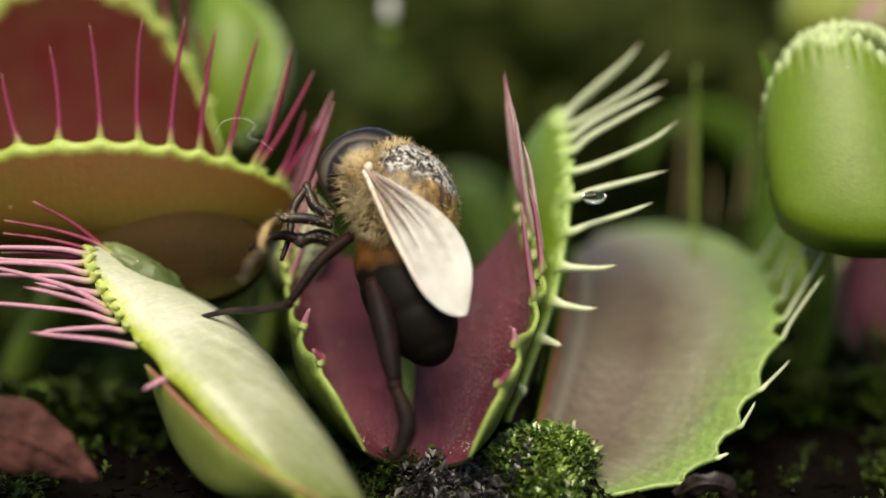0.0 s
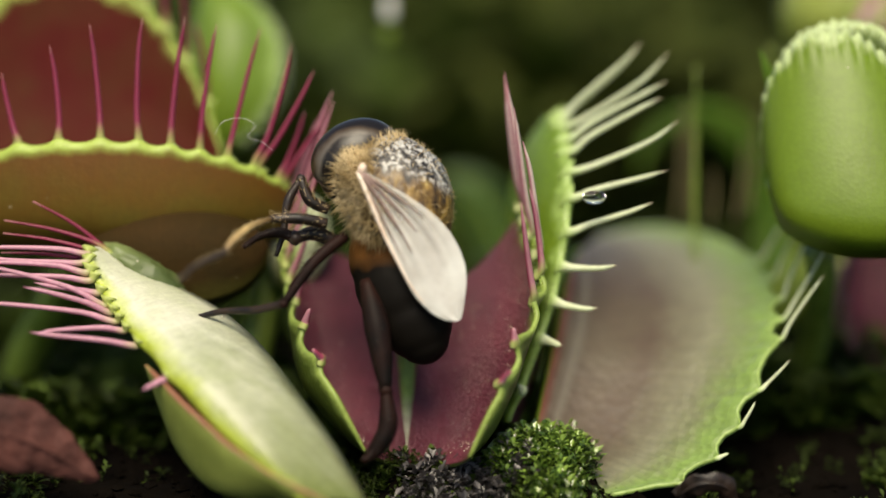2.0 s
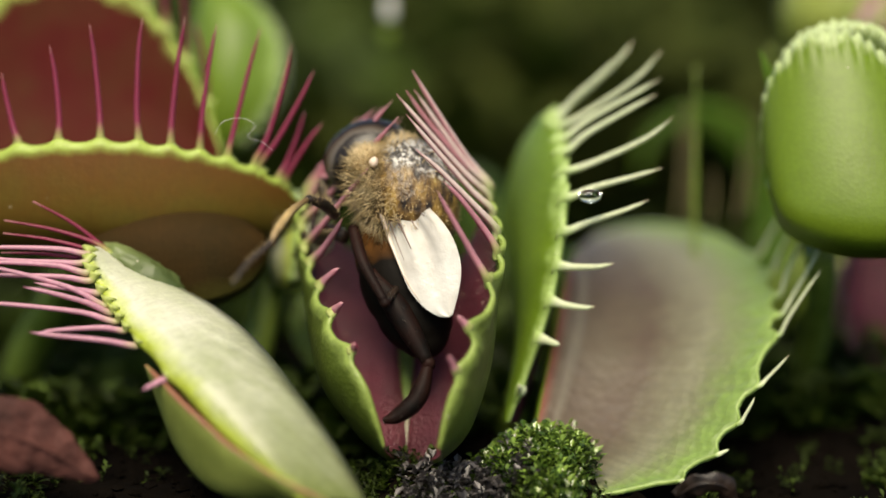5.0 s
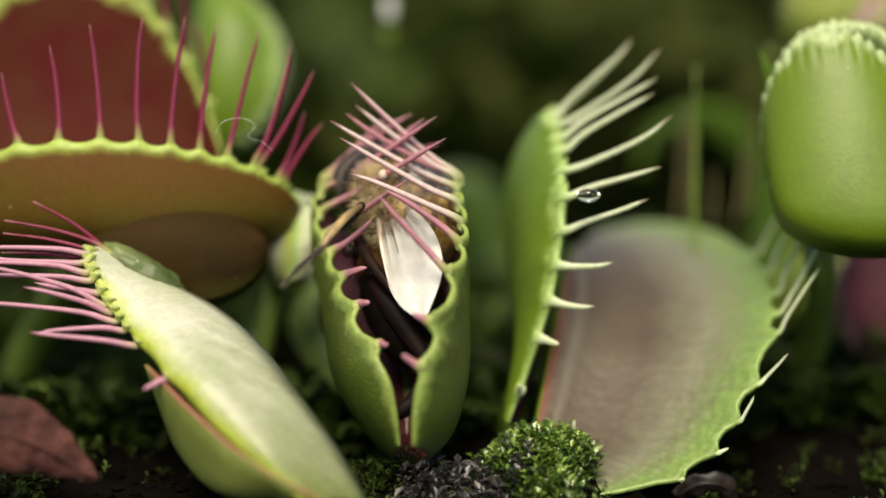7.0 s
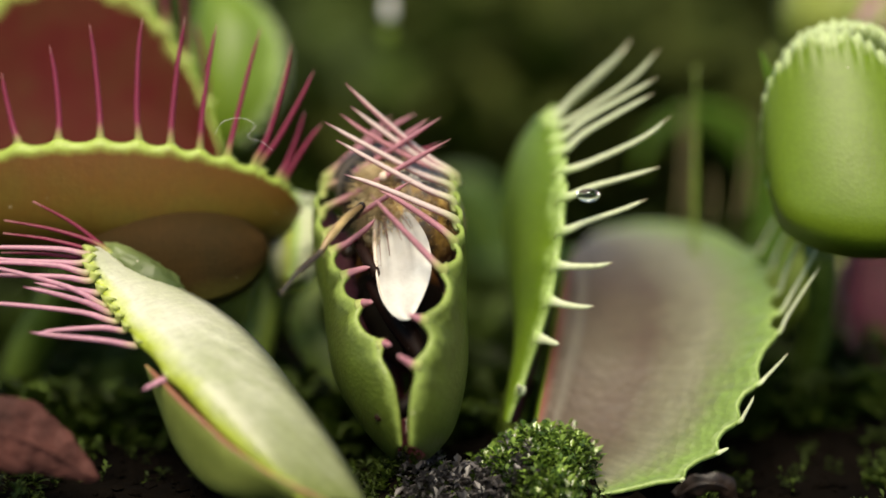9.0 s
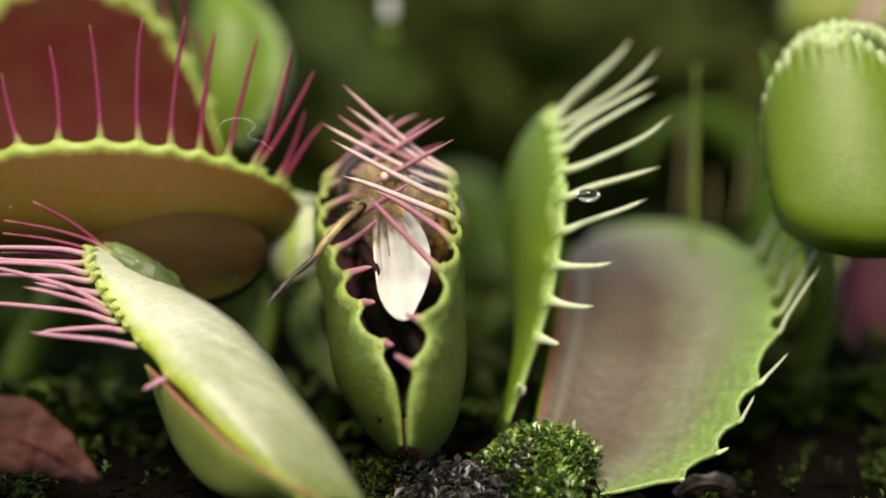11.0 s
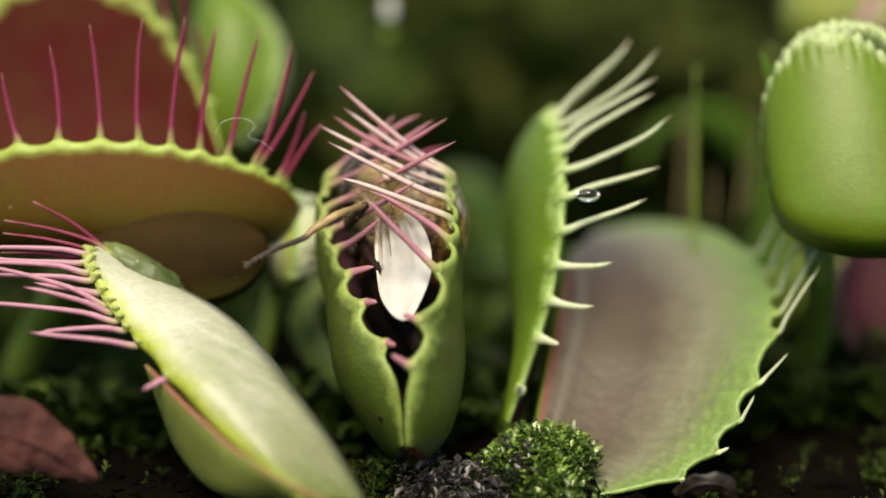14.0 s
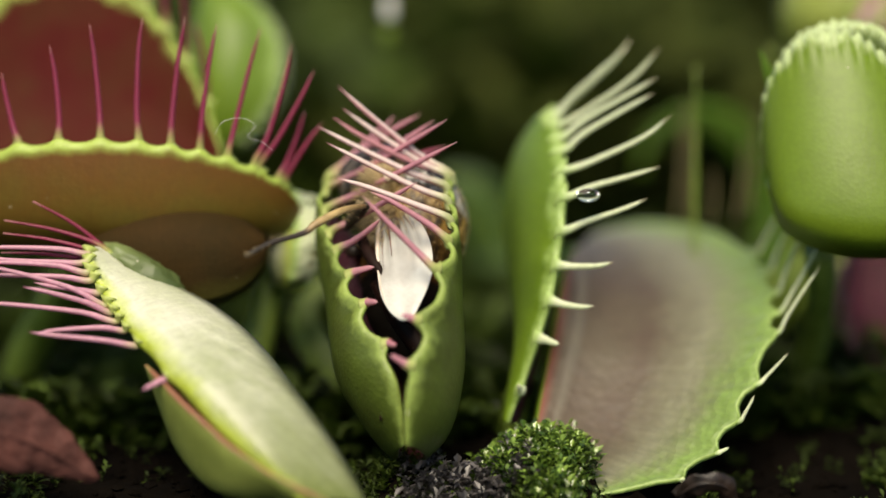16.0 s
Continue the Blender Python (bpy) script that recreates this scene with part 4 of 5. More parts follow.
blade("leaf_blade", [(25, 40, -12), (24, 40, 2), (22.4, 38, 7), (18.6, 36, 9.4), (15, 35, 8), (13.8, 35, 5)], [0.8, 1.0, 1.2, 1.2, 0.9, 0.3], "broad green leaf arching over the moss", M["arch_leaf"])
blade("leaf_blade", [(17, 22, -15), (19.5, 22, -6), (23, 21, -2.4), (29, 22, -1.5)], [1.0, 1.5, 1.8, 1.6, 0.5], "green leaf bent over behind the plate", M["stalk"])
blade("leaf_blade", [(16, 48, -6), (10, 44, -3), (4, 42, -2), (-1, 42, -4)], [1.2, 2.2, 2.2, 1.2, 0.3], "broad green leaf in the moss, darkened as in shade", M["shade_leaf"])
blade("grass_blade", [(15.2, 14, -16), (15.3, 14, 0), (15.4, 14, 11.2)], [0.10, 0.11, 0.16, 0.06], "upright thin green grass blade", M["stalk"], "grass", "grass blades", 0.3)
blade("grass_blade", [(24.5, 24, -20), (22.6, 22, 0), (21.0, 20, 13)], [0.35, 0.35, 0.3, 0.1], "leaning thin green grass blade", M["stalk"], "grass", "grass blades", 0.3)
blade("leaf_blade", [(-3, 12, -12), (-7, 13, -7), (-8.5, 14, -4), (-6.5, 15, -1)], [0.8, 1.0, 1.0, 0.7, 0.3], "curved green leaf behind the jaws", M["stalk"])
blade("leaf_blade", [(7, 46, -18), (5, 46, -2), (2.6, 45, 3.8), (-0.5, 45, 5.5)], [1.2, 1.8, 2.0, 1.6, 0.4], "broad green leaf behind the jaws, darkened as in shade", M["shade_leaf"])
blade("grass_blade", [(19.07, 6.7, 8.14), (18.67, 6.23, 9.72), (18.05, 5.75, 11.35)], [0.26, 0.3, 0.24, 0.05], "short bright green grass tip beside the lime trap", M["arch_leaf"], "grass", "grass blades", 0.3)
blade("leaf_blade", [(-29.04, 14, 2.1), (-25.4, 13, 1.33), (-22.48, 12, 0.98), (-19.78, 12, 0.78)], [0.6, 1.0, 0.9, 0.3], "light green leaf under the red trap", M["pale_out"])
for run in [((14.84, 20, 1.66), (15.17, 20, 5.17), (15.21, 20, 8.68)), ((15.78, 20, 1.84), (15.78, 20, 5.8), (15.49, 20, 9.76)), ((17.08, 20, 1.66), (17.29, 20, 3.37), (17.22, 20, 5.08)), ((18.59, 20, 1.84), (19.06, 20, 4.36), (19.24, 20, 6.88)), ((19.38, 20, 2.2), (19.85, 20, 5.53), (20.03, 20, 8.86))]:
    blade("dry_stem", run, [0.09, 0.10, 0.05], "thin brown dry stem rising from the moss", M["dry"], "stem", "dry stems", 0.8, False)
bud = root("bud_sprout", stand(-3.6, 26, -8), "pale green bud on a thin stem", "plant", "buds")
tube("stem", [(0, 0, -1), (0.2, 0, 10), (0, 0, 22)], [0.05, 0.05, 0.1], M["moss_dark"], bud)
ball("bud", (0, 0, 24.0), (0.42, 0.42, 0.8), M["white_hair"], bud, lumps=0.1)
ball("sepal", (-0.1, 0, 22.2), (0.45, 0.45, 0.6), M["bright_out"], bud, lumps=0.1)


# ---- small things ----
def dead_leaf(m, path, widths, label, mat):
    leaf = root("dead_leaf", m, label, "leaf", "dead leaves")
    verts, faces, run = tube_data(bezier(path, 40), widths, 16, 0.25)
    verts = [v + 0.22 * np.array(noise.noise_vector(Vector(v) * 1.1)) + 0.06 * np.array(noise.noise_vector(Vector(v) * 4.0)) for v in verts]
    solid("blade", verts, faces, mat, leaf, attrs={"along": run})
    tube("midrib", [(p[0], p[1] - 0.25 * w - 0.05, p[2]) for p, w in zip(path, widths)], [0.1, 0.12, 0.08, 0.04], mat, leaf, sides=6)
    return leaf


dead_leaf(stand(14.0, -2.5, -13.3), [(-1.6, 0, 0.2), (-0.6, -0.5, 0.9), (0.6, -0.5, 0.9), (1.3, 0, 0.3), (1.2, 0.3, -0.5)], [0.3, 0.6, 0.55, 0.4, 0.15], "black withered leaf curled on the peat", M["chitin"])
dead_leaf(stand(-22.5, -5.0, -10.5), [(-4, 0, 0.5), (-1, -0.5, 1.2), (2, 0, 0.2), (4.5, 0.5, -1.5)], [0.5, 1.8, 2.0, 1.2, 0.3], "reddish brown dead leaf on the peat", M["red_dead"])


def crumbs(n, xs, ys, seed):
    """Peat crumbs lying on the ground."""
    rnd = random.Random(seed)
    verts, faces = [], []
    for _ in range(n):
        x, y, r = rnd.uniform(*xs), rnd.uniform(*ys), rnd.uniform(0.12, 0.55) ** 1.3
        z = ground_height(x, y) + r * 0.3
        o = len(verts)
        for dx, dy, dz in ((1, 0, 0), (-1, 0, 0), (0, 1, 0), (0, -1, 0), (0, 0, 1), (0, 0, -1)):
            k = r * rnd.uniform(0.6, 1.4)
            verts.append((x + dx * k + rnd.uniform(-.3, .3) * r, y + dy * k + rnd.uniform(-.3, .3) * r, z + dz * k * 0.8))
        faces += [(o + a, o + b, o + c) for a, b, c in ((0, 2, 4), (2, 1, 4), (1, 3, 4), (3, 0, 4), (2, 0, 5), (1, 2, 5), (3, 1, 5), (0, 3, 5))]
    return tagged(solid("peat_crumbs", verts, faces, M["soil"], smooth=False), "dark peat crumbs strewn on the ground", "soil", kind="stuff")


crumbs(1600, (-28, 28), (-12, 14), 31)

fibre = tube("fibre", [(0, 0, 0), (0.5, -0.2, 0.7), (1.5, 0, 0.9), (2.2, 0.1, 0.5), (1.8, 0, -0.1), (2.6, 0, -0.4), (3.2, 0.1, -0.9)], [0.010, 0.010, 0.007], M["white_hair"], sides=5, n=40)
fibre.matrix_basis = stand(-12.4, 0.2, 6.2)
tagged(fibre, "curled white fibre caught between crimson teeth", "fibre")
drop = ball("water_drop", (0, 0, 0), (0.66, 0.42, 0.38), M["water"], nu=24, nv=14)
tagged(drop, "clear water drop hanging under a pale tooth", "water drop")
DROP = GAPE.inverted() @ Matrix.Translation(spot(7.96, 1.4, 2.94))
drop.matrix_basis = GAPE @ DROP


# ---- the fly ----
fly = root("drone_fly", stand(-3.3, -0.5, 1.2), "furry brown drone fly with black abdomen and white wings", "insect")
head = ball("head", (-1.5, 0.9, 3.5), (2.1, 1.9, 2.0), M["chitin"], fly)
ball("eye", (-1.6, 0.1, 4.35), (2.5, 1.6, 1.9), M["eye"], head, "dark glossy compound eye", turn=(0, -28, 0))
ball("eye", (-0.8, 1.7, 4.7), (2.2, 1.5, 1.8), M["eye"], head, "dark glossy compound eye", turn=(0, 20, 0))
thorax = ball("thorax", (0.8, -0.1, 2.0), (2.9, 2.6, 3.5), M["thorax"], fly, "golden brown thorax dusted with fur", turn=(0, -24, 0), lumps=0.05)
collar = ball("collar", (-1.0, -1.15, 2.6), (1.1, 1.2, 1.9), M["fur_skin"], thorax, "tan furry collar behind the head", turn=(0, -24, 0), lumps=0.1)
ball("scutellum", (2.3, -0.3, 0.6), (1.3, 1.4, 1.1), M["thorax"], thorax, turn=(0, -30, 0))
abdomen = ball("abdomen", (0.9, 0.3, -2.9), (2.35, 2.0, 4.4), M["abdomen"], fly, "amber and black banded abdomen", turn=(0, -24, 0), nv=60, rings=5)


def fur(name, centre, radii, turn, parent, count, length, keep, seed):
    """Fine hairs standing on a rounded body."""
    rnd = random.Random(seed)
    m = Euler([radians(a) for a in turn]).to_matrix()
    verts, faces = [], []
    while count:
        d = Vector((rnd.gauss(0, 1), rnd.gauss(0, 1), rnd.gauss(0, 1))).normalized()
        if not keep(d, rnd):
            continue
        count -= 1
        p = Vector(centre) + m @ Vector((d.x * radii[0], d.y * radii[1], d.z * radii[2]))
        n = (m @ Vector((d.x / radii[0], d.y / radii[1], d.z / radii[2]))).normalized()
        n = (n + Vector((rnd.uniform(-.5, .5), rnd.uniform(-.5, .5), rnd.uniform(-.5, .3)))).normalized()
        side = n.cross(Vector((rnd.gauss(0, 1), rnd.gauss(0, 1), rnd.gauss(0, 1)))).normalized() * 0.026
        other = n.cross(side)
        ln = length * rnd.uniform(0.5, 1.2)
        tip = p + n * ln + Vector((0, 0, -0.15 * ln))
        o = len(verts)
        verts += [tuple(p + side), tuple(p - side * 0.5 + other), tuple(p - side * 0.5 - other), tuple(tip)]
        faces += [(o, o + 1, o + 3), (o + 1, o + 2, o + 3), (o + 2, o, o + 3)]
    return tagged(solid(name, verts, faces, M["fur"], parent, "fine tan hairs"), kind="stuff")


fur("fur", (0.8, -0.1, 2.0), (2.85, 2.55, 3.45), (0, -24, 0), thorax, 3000, 0.6, lambda d, r: d.x < -0.2 + r.uniform(-.3, .2) + max(0, d.z - 0.5) * 2.4 and d.z > -0.9 + r.uniform(-.2, .2), 11)
fur("fur", (0.8, -0.1, 2.0), (2.85, 2.55, 3.45), (0, -24, 0), thorax, 600, 0.3, lambda d, r: d.x > 0.0, 12)
fur("fur", (-1.0, -1.15, 2.6), (1.05, 1.15, 1.85), (0, -24, 0), collar, 3200, 0.62, lambda d, r: d.y < 0.5, 14)


def wing(name, m, parent, hand=1, span=10.2):
    """A rounded blade, a little pleated, with raised veins."""
    n, k = 26, 12

    def skin(s, f):
        lo, hi = -0.15 - 0.3 * math.sin(math.pi * s), 0.12 + 2.75 * math.sin(math.pi * min(1, s ** 0.95 * 0.78)) ** 1.15
        end = math.sqrt(max(0.0, 1 - max(0.0, (s - 0.72) / 0.28) ** 2))
        mid = 1.25
        x = mid + ((lo + (hi - lo) * f) - mid) * (end if s > 0.72 else 1)
        return np.array((hand * x, 0.10 * math.sin(f * 12 + s * 2) * (1 - s * 0.7) - 0.4 * math.sin(math.pi * s), -span * s))

    steps = [1 - (1 - i / n) ** 1.8 for i in range(n + 1)]
    verts = [skin(i, j / k) for i in steps for j in range(k + 1)]
    count = len(verts)
    verts += [v + np.array((0, 0.03, 0)) for v in verts]
    faces = []
    for i in range(n):
        for j in range(k):
            a = i * (k + 1) + j
            faces.append((a, a + 1, a + k + 2, a + k + 1))
            faces.append((count + a, count + a + k + 1, count + a + k + 2, count + a + 1))
    bare = [min(0.92, max(0.0, 1.45 - 1.9 * i)) * (0.55 + 0.45 * math.sin(j * 2.6)) ** 0.4 for i in steps for j in range(k + 1)]
    ob = solid(name, verts, faces, M["wing"], parent, "whitish veined wing", attrs={"clear": bare * 2})
    ob.matrix_basis = m
    lines = [(0.02, 0.03, 0.86, 0.12), (0.14, 0.12, 0.6, 0.05), (0.32, 0.3, 0.55, 0.09), (0.5, 0.55, 0.45, 0.09), (0.72, 0.80, 0.4, 0.06)]
    for f0, f1, reach, r in lines:
        path = [skin(s * reach, f0 + (f1 - f0) * s) + np.array((0, -0.03, 0)) for s in np.linspace(0, 1, 7)]
        tube("vein", path, [r * 1.3, r, r * 0.2], M["vein"] if r > 0.1 else M["dark_vein"], ob, sides=6)
    return ob


fur("fur", (-0.9, -1.6, 1.6), (1.5, 1.2, 2.4), (0, -24, 0), thorax, 350, 0.9, lambda d, r: d.y < 0.2 and d.x < 0.3, 15)
ball("wing_joint", (-1.05, -2.75, 3.1), (0.24, 0.22, 0.3), M["vein"], thorax, "pale joint at the wing root", lumps=0.2, nu=16, nv=10)
near_wing = wing("wing", pose(-1.15 * MM, -2.7 * MM, 3.0 * MM, 4, -26, 0), fly, 1, 9.4)
wing("wing", pose(1.7 * MM, 1.7 * MM, 2.6 * MM, 0, -24, 75), fly, 1, 8.2)


def bristles(path, radii, parent, mat, count, length, seed):
    """Short hairs along a leg."""
    rnd = random.Random(seed)
    run = bezier(path, 60)
    verts, faces = [], []
    for _ in range(count):
        f = rnd.uniform(0.03, 0.99)
        k = min(int(f * 60), 59)
        way = Vector(run[k + 1] - run[k]).normalized()
        out = way.cross(Vector((rnd.gauss(0, 1), rnd.gauss(0, 1), rnd.gauss(0, 1)))).normalized()
        p = Vector(run[k]) + out * float(np.interp(f, np.linspace(0, 1, len(radii)), radii)) * 0.9
        tip = p + (out * 0.8 + way * 0.7) * length * rnd.uniform(0.5, 1.2)
        side = way.cross(out) * 0.022
        o = len(verts)
        verts += [tuple(p + side), tuple(p - side), tuple(p + way * 0.03), tuple(tip)]
        faces += [(o, o + 1, o + 3), (o + 1, o + 2, o + 3), (o + 2, o, o + 3)]
    return tagged(solid("bristles", verts, faces, mat, parent, "fine short bristles"), kind="stuff")


def joint_leg(name, base, thigh, shin_at, shin_path, radii, mats):
    """A leg in two keyed parts: a thigh at its root, a shin at the knee."""
    upper = tube(name, thigh, radii[0], mats[0], fly, sides=9)
    upper.matrix_basis = pose(*[c * MM for c in base])
    lower = tube("shin", shin_path, radii[1], mats[1], upper, sides=8, n=20)
    lower.matrix_basis = pose(*[c * MM for c in shin_at])
    ball("knee", (0, 0, 0), (radii[1][0] * 1.35,) * 3, mats[0], lower, lumps=0.25, nu=14, nv=9)
    seed = int(abs(base[2]) * 100) + 5
    bristles(thigh, radii[0], upper, M["fur"] if mats[0] is M["chitin"] else M["chitin"], 60, 0.42, seed)
    bristles(shin_path, radii[1], lower, M["fur"] if mats[1] is M["tan_leg"] else M["chitin"], 90, 0.32, seed + 1)
    return upper, lower


hind, hind_shin = joint_leg("leg", (-0.9, -1.0, -2.6), [(0, 0, 0), (0.7, -0.3, -2.6), (1.3, -0.4, -5.9)], (1.3, -0.4, -5.9),
                            [(0, 0, 0), (0.55, 0.1, -1.8), (0.2, 0.3, -3.2), (-0.3, 0.3, -3.9)], ([0.35, 0.6, 0.72, 0.6, 0.32], [0.28, 0.5, 0.5, 0.36, 0.14]), (M["leg"], M["leg"]))
middle, middle_shin = joint_leg("leg", (-2.0, -1.5, -0.3), [(0, 0, 0), (-1.6, -0.8, -1.4), (-3.2, -1.2, -3.6)], (-3.2, -1.2, -3.6),
                                [(0, 0, 0), (-1.6, 0.9, -0.35), (-3.4, 1.7, -0.45), (-5.3, 2.2, -0.9)], ([0.32, 0.34, 0.3, 0.22], [0.2, 0.22, 0.18, 0.12]), (M["leg"], M["chitin"]))
fore, fore_shin = joint_leg("leg", (-3.0, -1.2, 0.4), [(0, 0, 0), (-1.4, -0.4, 0.2), (-2.9, -0.6, 0.15)], (-2.9, -0.6, 0.15),
                            [(0, 0, 0), (-1.6, 0.0, 0.25), (-3.4, 0.0, 0.1), (-4.2, 0.0, -0.1), (-6.2, 0, 0.1), (-7.9, 0, -0.05)], ([0.3, 0.32, 0.22], [0.14, 0.21, 0.24, 0.17, 0.16, 0.14, 0.08]), (M["chitin"], M["tan_leg"]))
far_leg, far_shin = joint_leg("leg", (-3.0, 0.4, 1.4), [(0, 0, 0), (-1.0, -0.2, 0.5), (-1.5, -0.3, 1.6)], (-1.5, -0.3, 1.6),
                              [(0, 0, 0), (-0.7, 0.0, -1.2), (-0.9, 0.0, -2.8), (-1.3, 0.0, -4.2)], ([0.3, 0.34, 0.28], [0.22, 0.25, 0.18, 0.12]), (M["chitin"], M["chitin"]))


side_leg, side_shin = joint_leg("leg", (-2.5, -0.1, -0.5), [(0, 0, 0), (-1.2, -0.3, 0.5), (-2.2, -0.5, 0.2)], (-2.2, -0.5, 0.2),
                                [(0, 0, 0), (-0.9, 0.0, 0.3), (-1.9, 0.0, 0.1), (-2.8, 0.0, -0.5)], ([0.4, 0.42, 0.3], [0.3, 0.28, 0.2, 0.12]), (M["chitin"], M["leg"]))


def motions():
    """What moves: the jaws snap shut, the fly shifts and waves a foreleg."""
    rows = ((0, 1.0), (4.2, 1.0), (4.7, 0.97), (5.0, 0.45), (5.2, 0.2), (5.7, 0.11), (6.3, 0.075), (7.0, 0.045), (8.0, 0.018), (9.0, 0.0), (11.5, -0.03), (13.0, -0.045), (16.0, -0.06))
    for side, u, ob, shut in snappers:
        base = ob.matrix_basis.copy()
        aim = Matrix.Rotation(radians(OPEN_LEFT if side < 0 else -OPEN_RIGHT), 3, "Z") @ (pose(0, 0, 0, -LAID).to_3x3() @ Vector((side * 0.5, -0.6, 0.6) if u < 0.36 else (0.38 if side < 0 else -0.15, -0.35, 1.0)).normalized())
        turn = shut.rotation_difference(aim)
        walk(ob, [(t, base @ Vector((0, 0, 1)).rotation_difference(Vector((0, 0, 1))).slerp(turn, f).to_matrix().to_4x4()) for t, f in ((0, 1), (4.7, 1), (5.0, 0.4), (5.2, 0.1), (6.3, 0.04), (16, 0))])
    walk(jaw_left, [(t, pose(0, 0, 0, 0, 0, -a * OPEN_LEFT)) for t, a in rows])
    walk(jaw_right, [(t, pose(0, 0, 0, 0, 0, a * OPEN_RIGHT)) for t, a in rows])
    body = ((0, -2.9, -0.5, 0.55, -18, 0), (0.5, -3.05, -0.5, 0.5, -17, 0), (1.0, -3.05, -0.5, 0.6, -15, 0), (1.5, -3.2, -0.5, 0.75, -12, 0),
            (2.0, -3.2, -0.5, 0.8, -8, 0), (2.5, -3.15, -0.5, 0.85, -4, 0), (3.0, -3.25, -0.5, 1.05, -3, 0), (3.5, -3.35, -0.5, 1.1, -2, 0),
            (4.2, -3.15, -0.5, 1.2, 0, 0), (4.7, -3.15, -0.5, 1.2, 0, 0), (5.0, -2.9, 2.2, 1.0, -14, 3), (5.2, -2.8, 3.6, 0.7, -18, 4), (6.3, -2.8, 3.3, 0.05, -24, 6),
            (7.0, -2.75, 3.3, 0.05, -24, 7), (8.0, -2.8, 3.3, 0.0, -25, 8), (9.0, -2.8, 3.3, -0.05, -25, 8), (11.5, -2.7, 3.3, -0.05, -25, 8), (16.0, -2.55, 3.3, -0.05, -25, 8))
    walk(fly, [(t, stand(x, y, z, rx, ry, 0)) for t, x, y, z, rx, ry in body])
    walk(hind, [(t, pose(-0.9 * MM, -1.0 * MM, -2.6 * MM, 0, a, 0)) for t, a in ((0, 0), (1.4, 0), (2.0, 2), (2.5, 3), (3.5, 3), (4.2, 1), (4.7, 1), (5.1, -26), (16, -26))])
    walk(hind_shin, [(t, pose(1.3 * MM, -0.4 * MM, -5.9 * MM, 0, a, 0)) for t, a in ((0, -3), (1.4, -3), (2.0, 12), (2.5, 20), (3.5, 23), (4.2, 14), (4.7, 14), (5.1, 60), (16, 60))])
    walk(far_leg, [(t, pose(-3.0 * MM, 0.4 * MM, 1.4 * MM, 0, 0, a)) for t, a in ((0, 0), (4.7, 0), (5.0, -60), (5.2, -120), (16, -120))])
    walk(side_leg, [(t, pose(-2.5 * MM, -0.1 * MM, -0.5 * MM, 0, 0, a)) for t, a in ((0, 0), (4.7, 0), (5.0, -60), (5.2, -120), (16, -120))])
    walk(near_wing, [(t, pose(-1.15 * MM, (-2.7 if t < 4.9 else -1.1) * MM, 3.0 * MM, c, a, b)) for t, a, b, c in ((0, -26, 0, 4), (4.7, -26, 0, 4), (5.1, -22, -12, -4), (6.3, -20, -22, -8), (9.0, -15, -26, -8), (16, -14, -28, -8))])
    # The foreleg's tip: how far out, and how high, from the knee.
    fold = ((0, 0), (4.7, 0), (5.0, 50), (5.2, 100), (16, 100))
    walk(fore, [(t, pose(-3.0 * MM, -1.2 * MM, 0.4 * MM, 0, 0, a)) for t, a in fold])
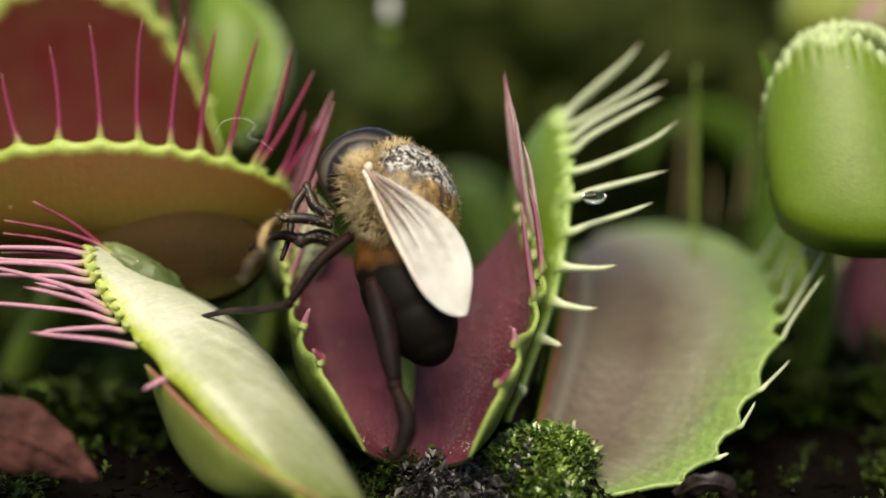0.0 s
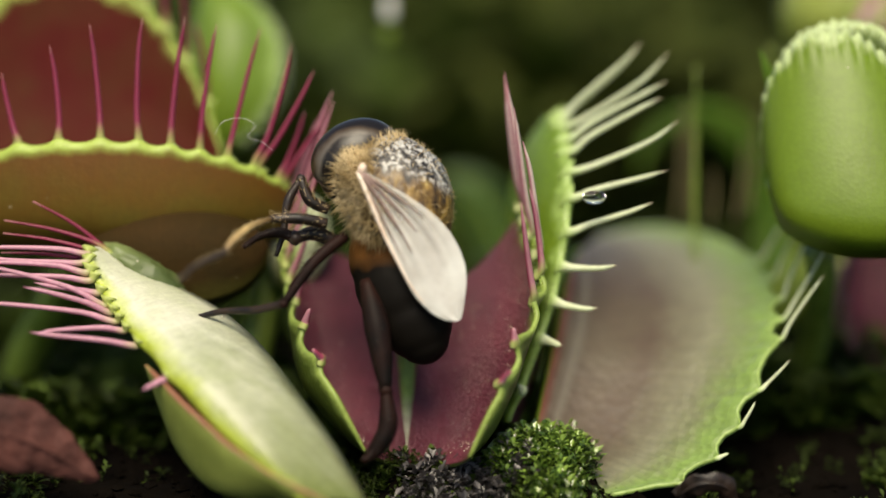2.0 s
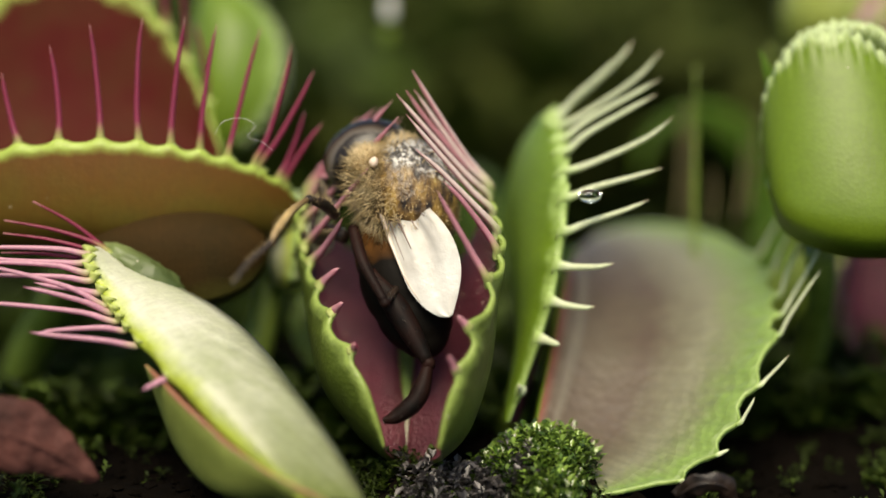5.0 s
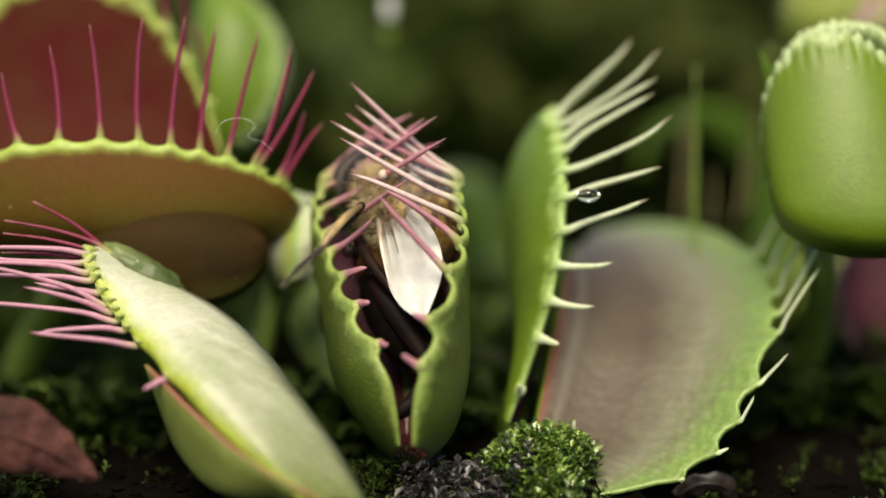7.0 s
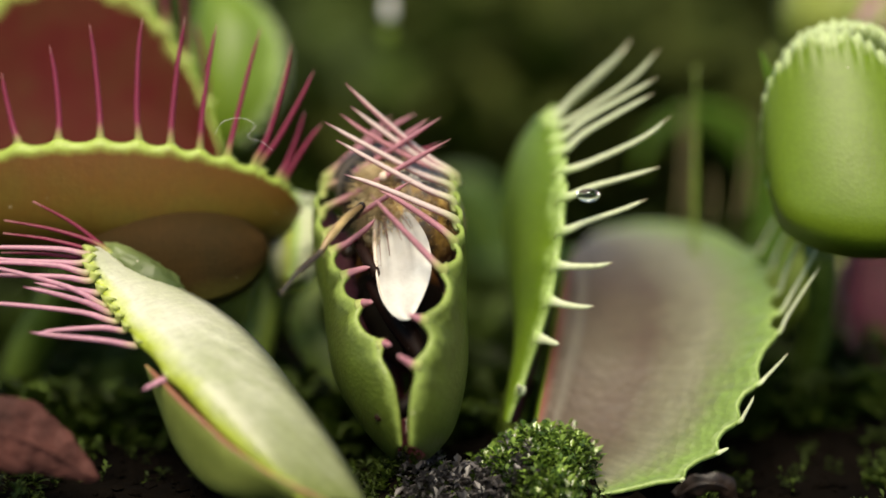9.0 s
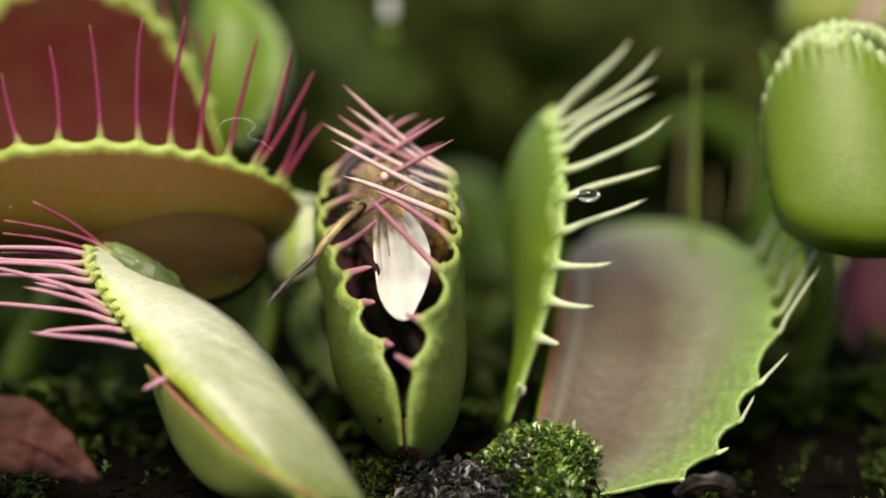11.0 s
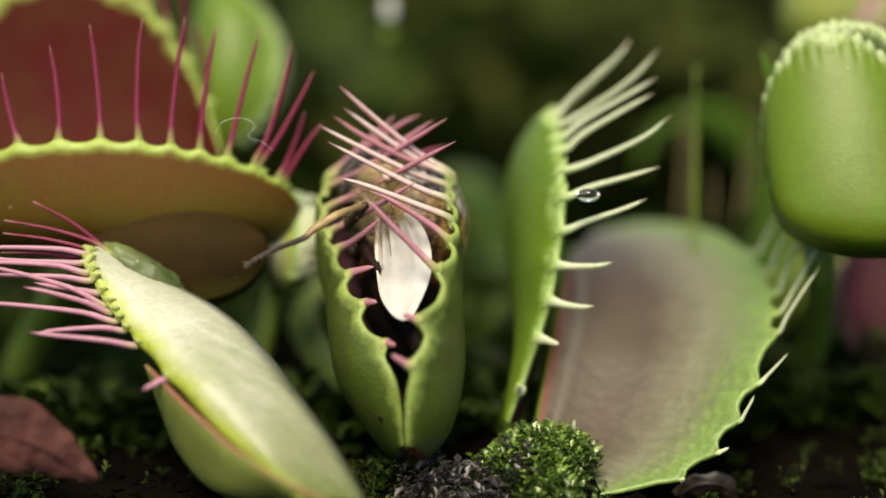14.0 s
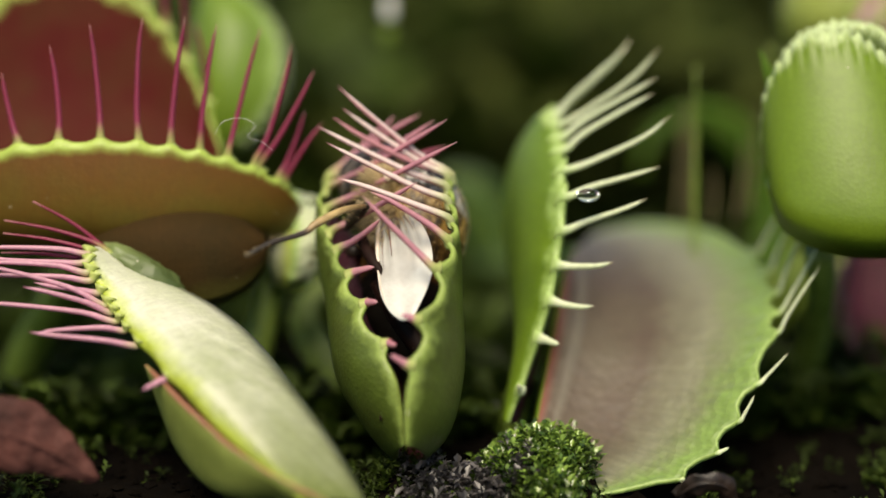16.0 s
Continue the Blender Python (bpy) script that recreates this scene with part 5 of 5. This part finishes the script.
    wave = ((0, -1.2, -3.2), (0.2, -2.2, -2.0), (0.4, -4.0, 0.5), (0.6, -7.2, 2.2), (0.8, -7.4, 1.4), (1.0, -7.6, -0.6), (1.3, -7.2, -2.8), (1.6, -6.6, -3.2),
            (1.9, -4.6, -3.2), (2.2, -4.2, -3.2), (2.5, -5.0, -3.3), (2.8, -4.0, -3.4), (3.1, -3.2, 0.2), (3.4, -7.5, 2.2), (3.8, -6.2, -0.8), (4.2, -6.2, -3.6), (4.7, -5, -4),
            (5.0, -3.5, -4.4), (5.2, -3.4, -4.4), (6.3, -3.9, -4.4), (9.2, -4.1, -4.8), (11.3, -5.3, -5.2), (12.0, -6.2, -4.3), (12.5, -6.45, -3.7), (13.0, -6.4, -3.5), (16.0, -6.2, -2.7))
    swing = []
    for t, out, up in wave:
        deep = -math.sqrt(max(0.0, 7.9 ** 2 - out ** 2 - up ** 2))
        rx, ry = (float(np.interp(t, [b[0] for b in body], [b[k] for b in body])) for k in (4, 5))
        carried = pose(0, 0, 0, rx, ry, 0) @ pose(0, 0, 0, 0, 0, float(np.interp(t, [b[0] for b in fold], [b[1] for b in fold])))
        aim = carried.to_3x3().inverted() @ Vector((out, deep, up)).normalized()
        swing.append((t, pose(-2.9 * MM, -0.6 * MM, 0.15 * MM) @ Vector((-1, 0, 0)).rotation_difference(aim).to_matrix().to_4x4()))
    walk(fore_shin, swing)
    # The middle foot stays where it stands while the body tilts.
    steady = [(b[0], -b[4], 0) for b in body if b[0] < 4.75] + [(5.1, 0, -78), (16, 0, -78)]
    walk(middle, [(t, pose(-2.0 * MM, -1.5 * MM, -0.3 * MM, c, a, 0)) for t, c, a in steady])
    tucked = pose(0, 0, 0, 0, -78, 0).to_3x3().inverted() @ Vector((0.1, 0.15, 1.0)).normalized()
    tuck = Vector((-5.3, 2.2, -0.9)).normalized().rotation_difference(tucked)
    none = Vector((0, 0, 1)).rotation_difference(Vector((0, 0, 1)))
    walk(middle_shin, [(t, pose(-3.2 * MM, -1.2 * MM, -3.6 * MM) @ none.slerp(tuck, f).to_matrix().to_4x4()) for t, f in ((0, 0), (4.7, 0), (4.85, 0.35), (5.0, 0.7), (5.15, 1), (16, 1))])
    # The neighbours are nudged by the snap.
    nudge = [(t, stand(3.85, 8.0, -10.4, -6, a, 0)) for t, a in ((0, 12.6), (3.7, 12.6), (4.2, 12.4), (4.8, 12.1), (5.2, 11.3), (16, 11.15))]
    walk(gaping, nudge)
    walk(drop, [(t, m @ DROP) for t, m in nudge])


motions()
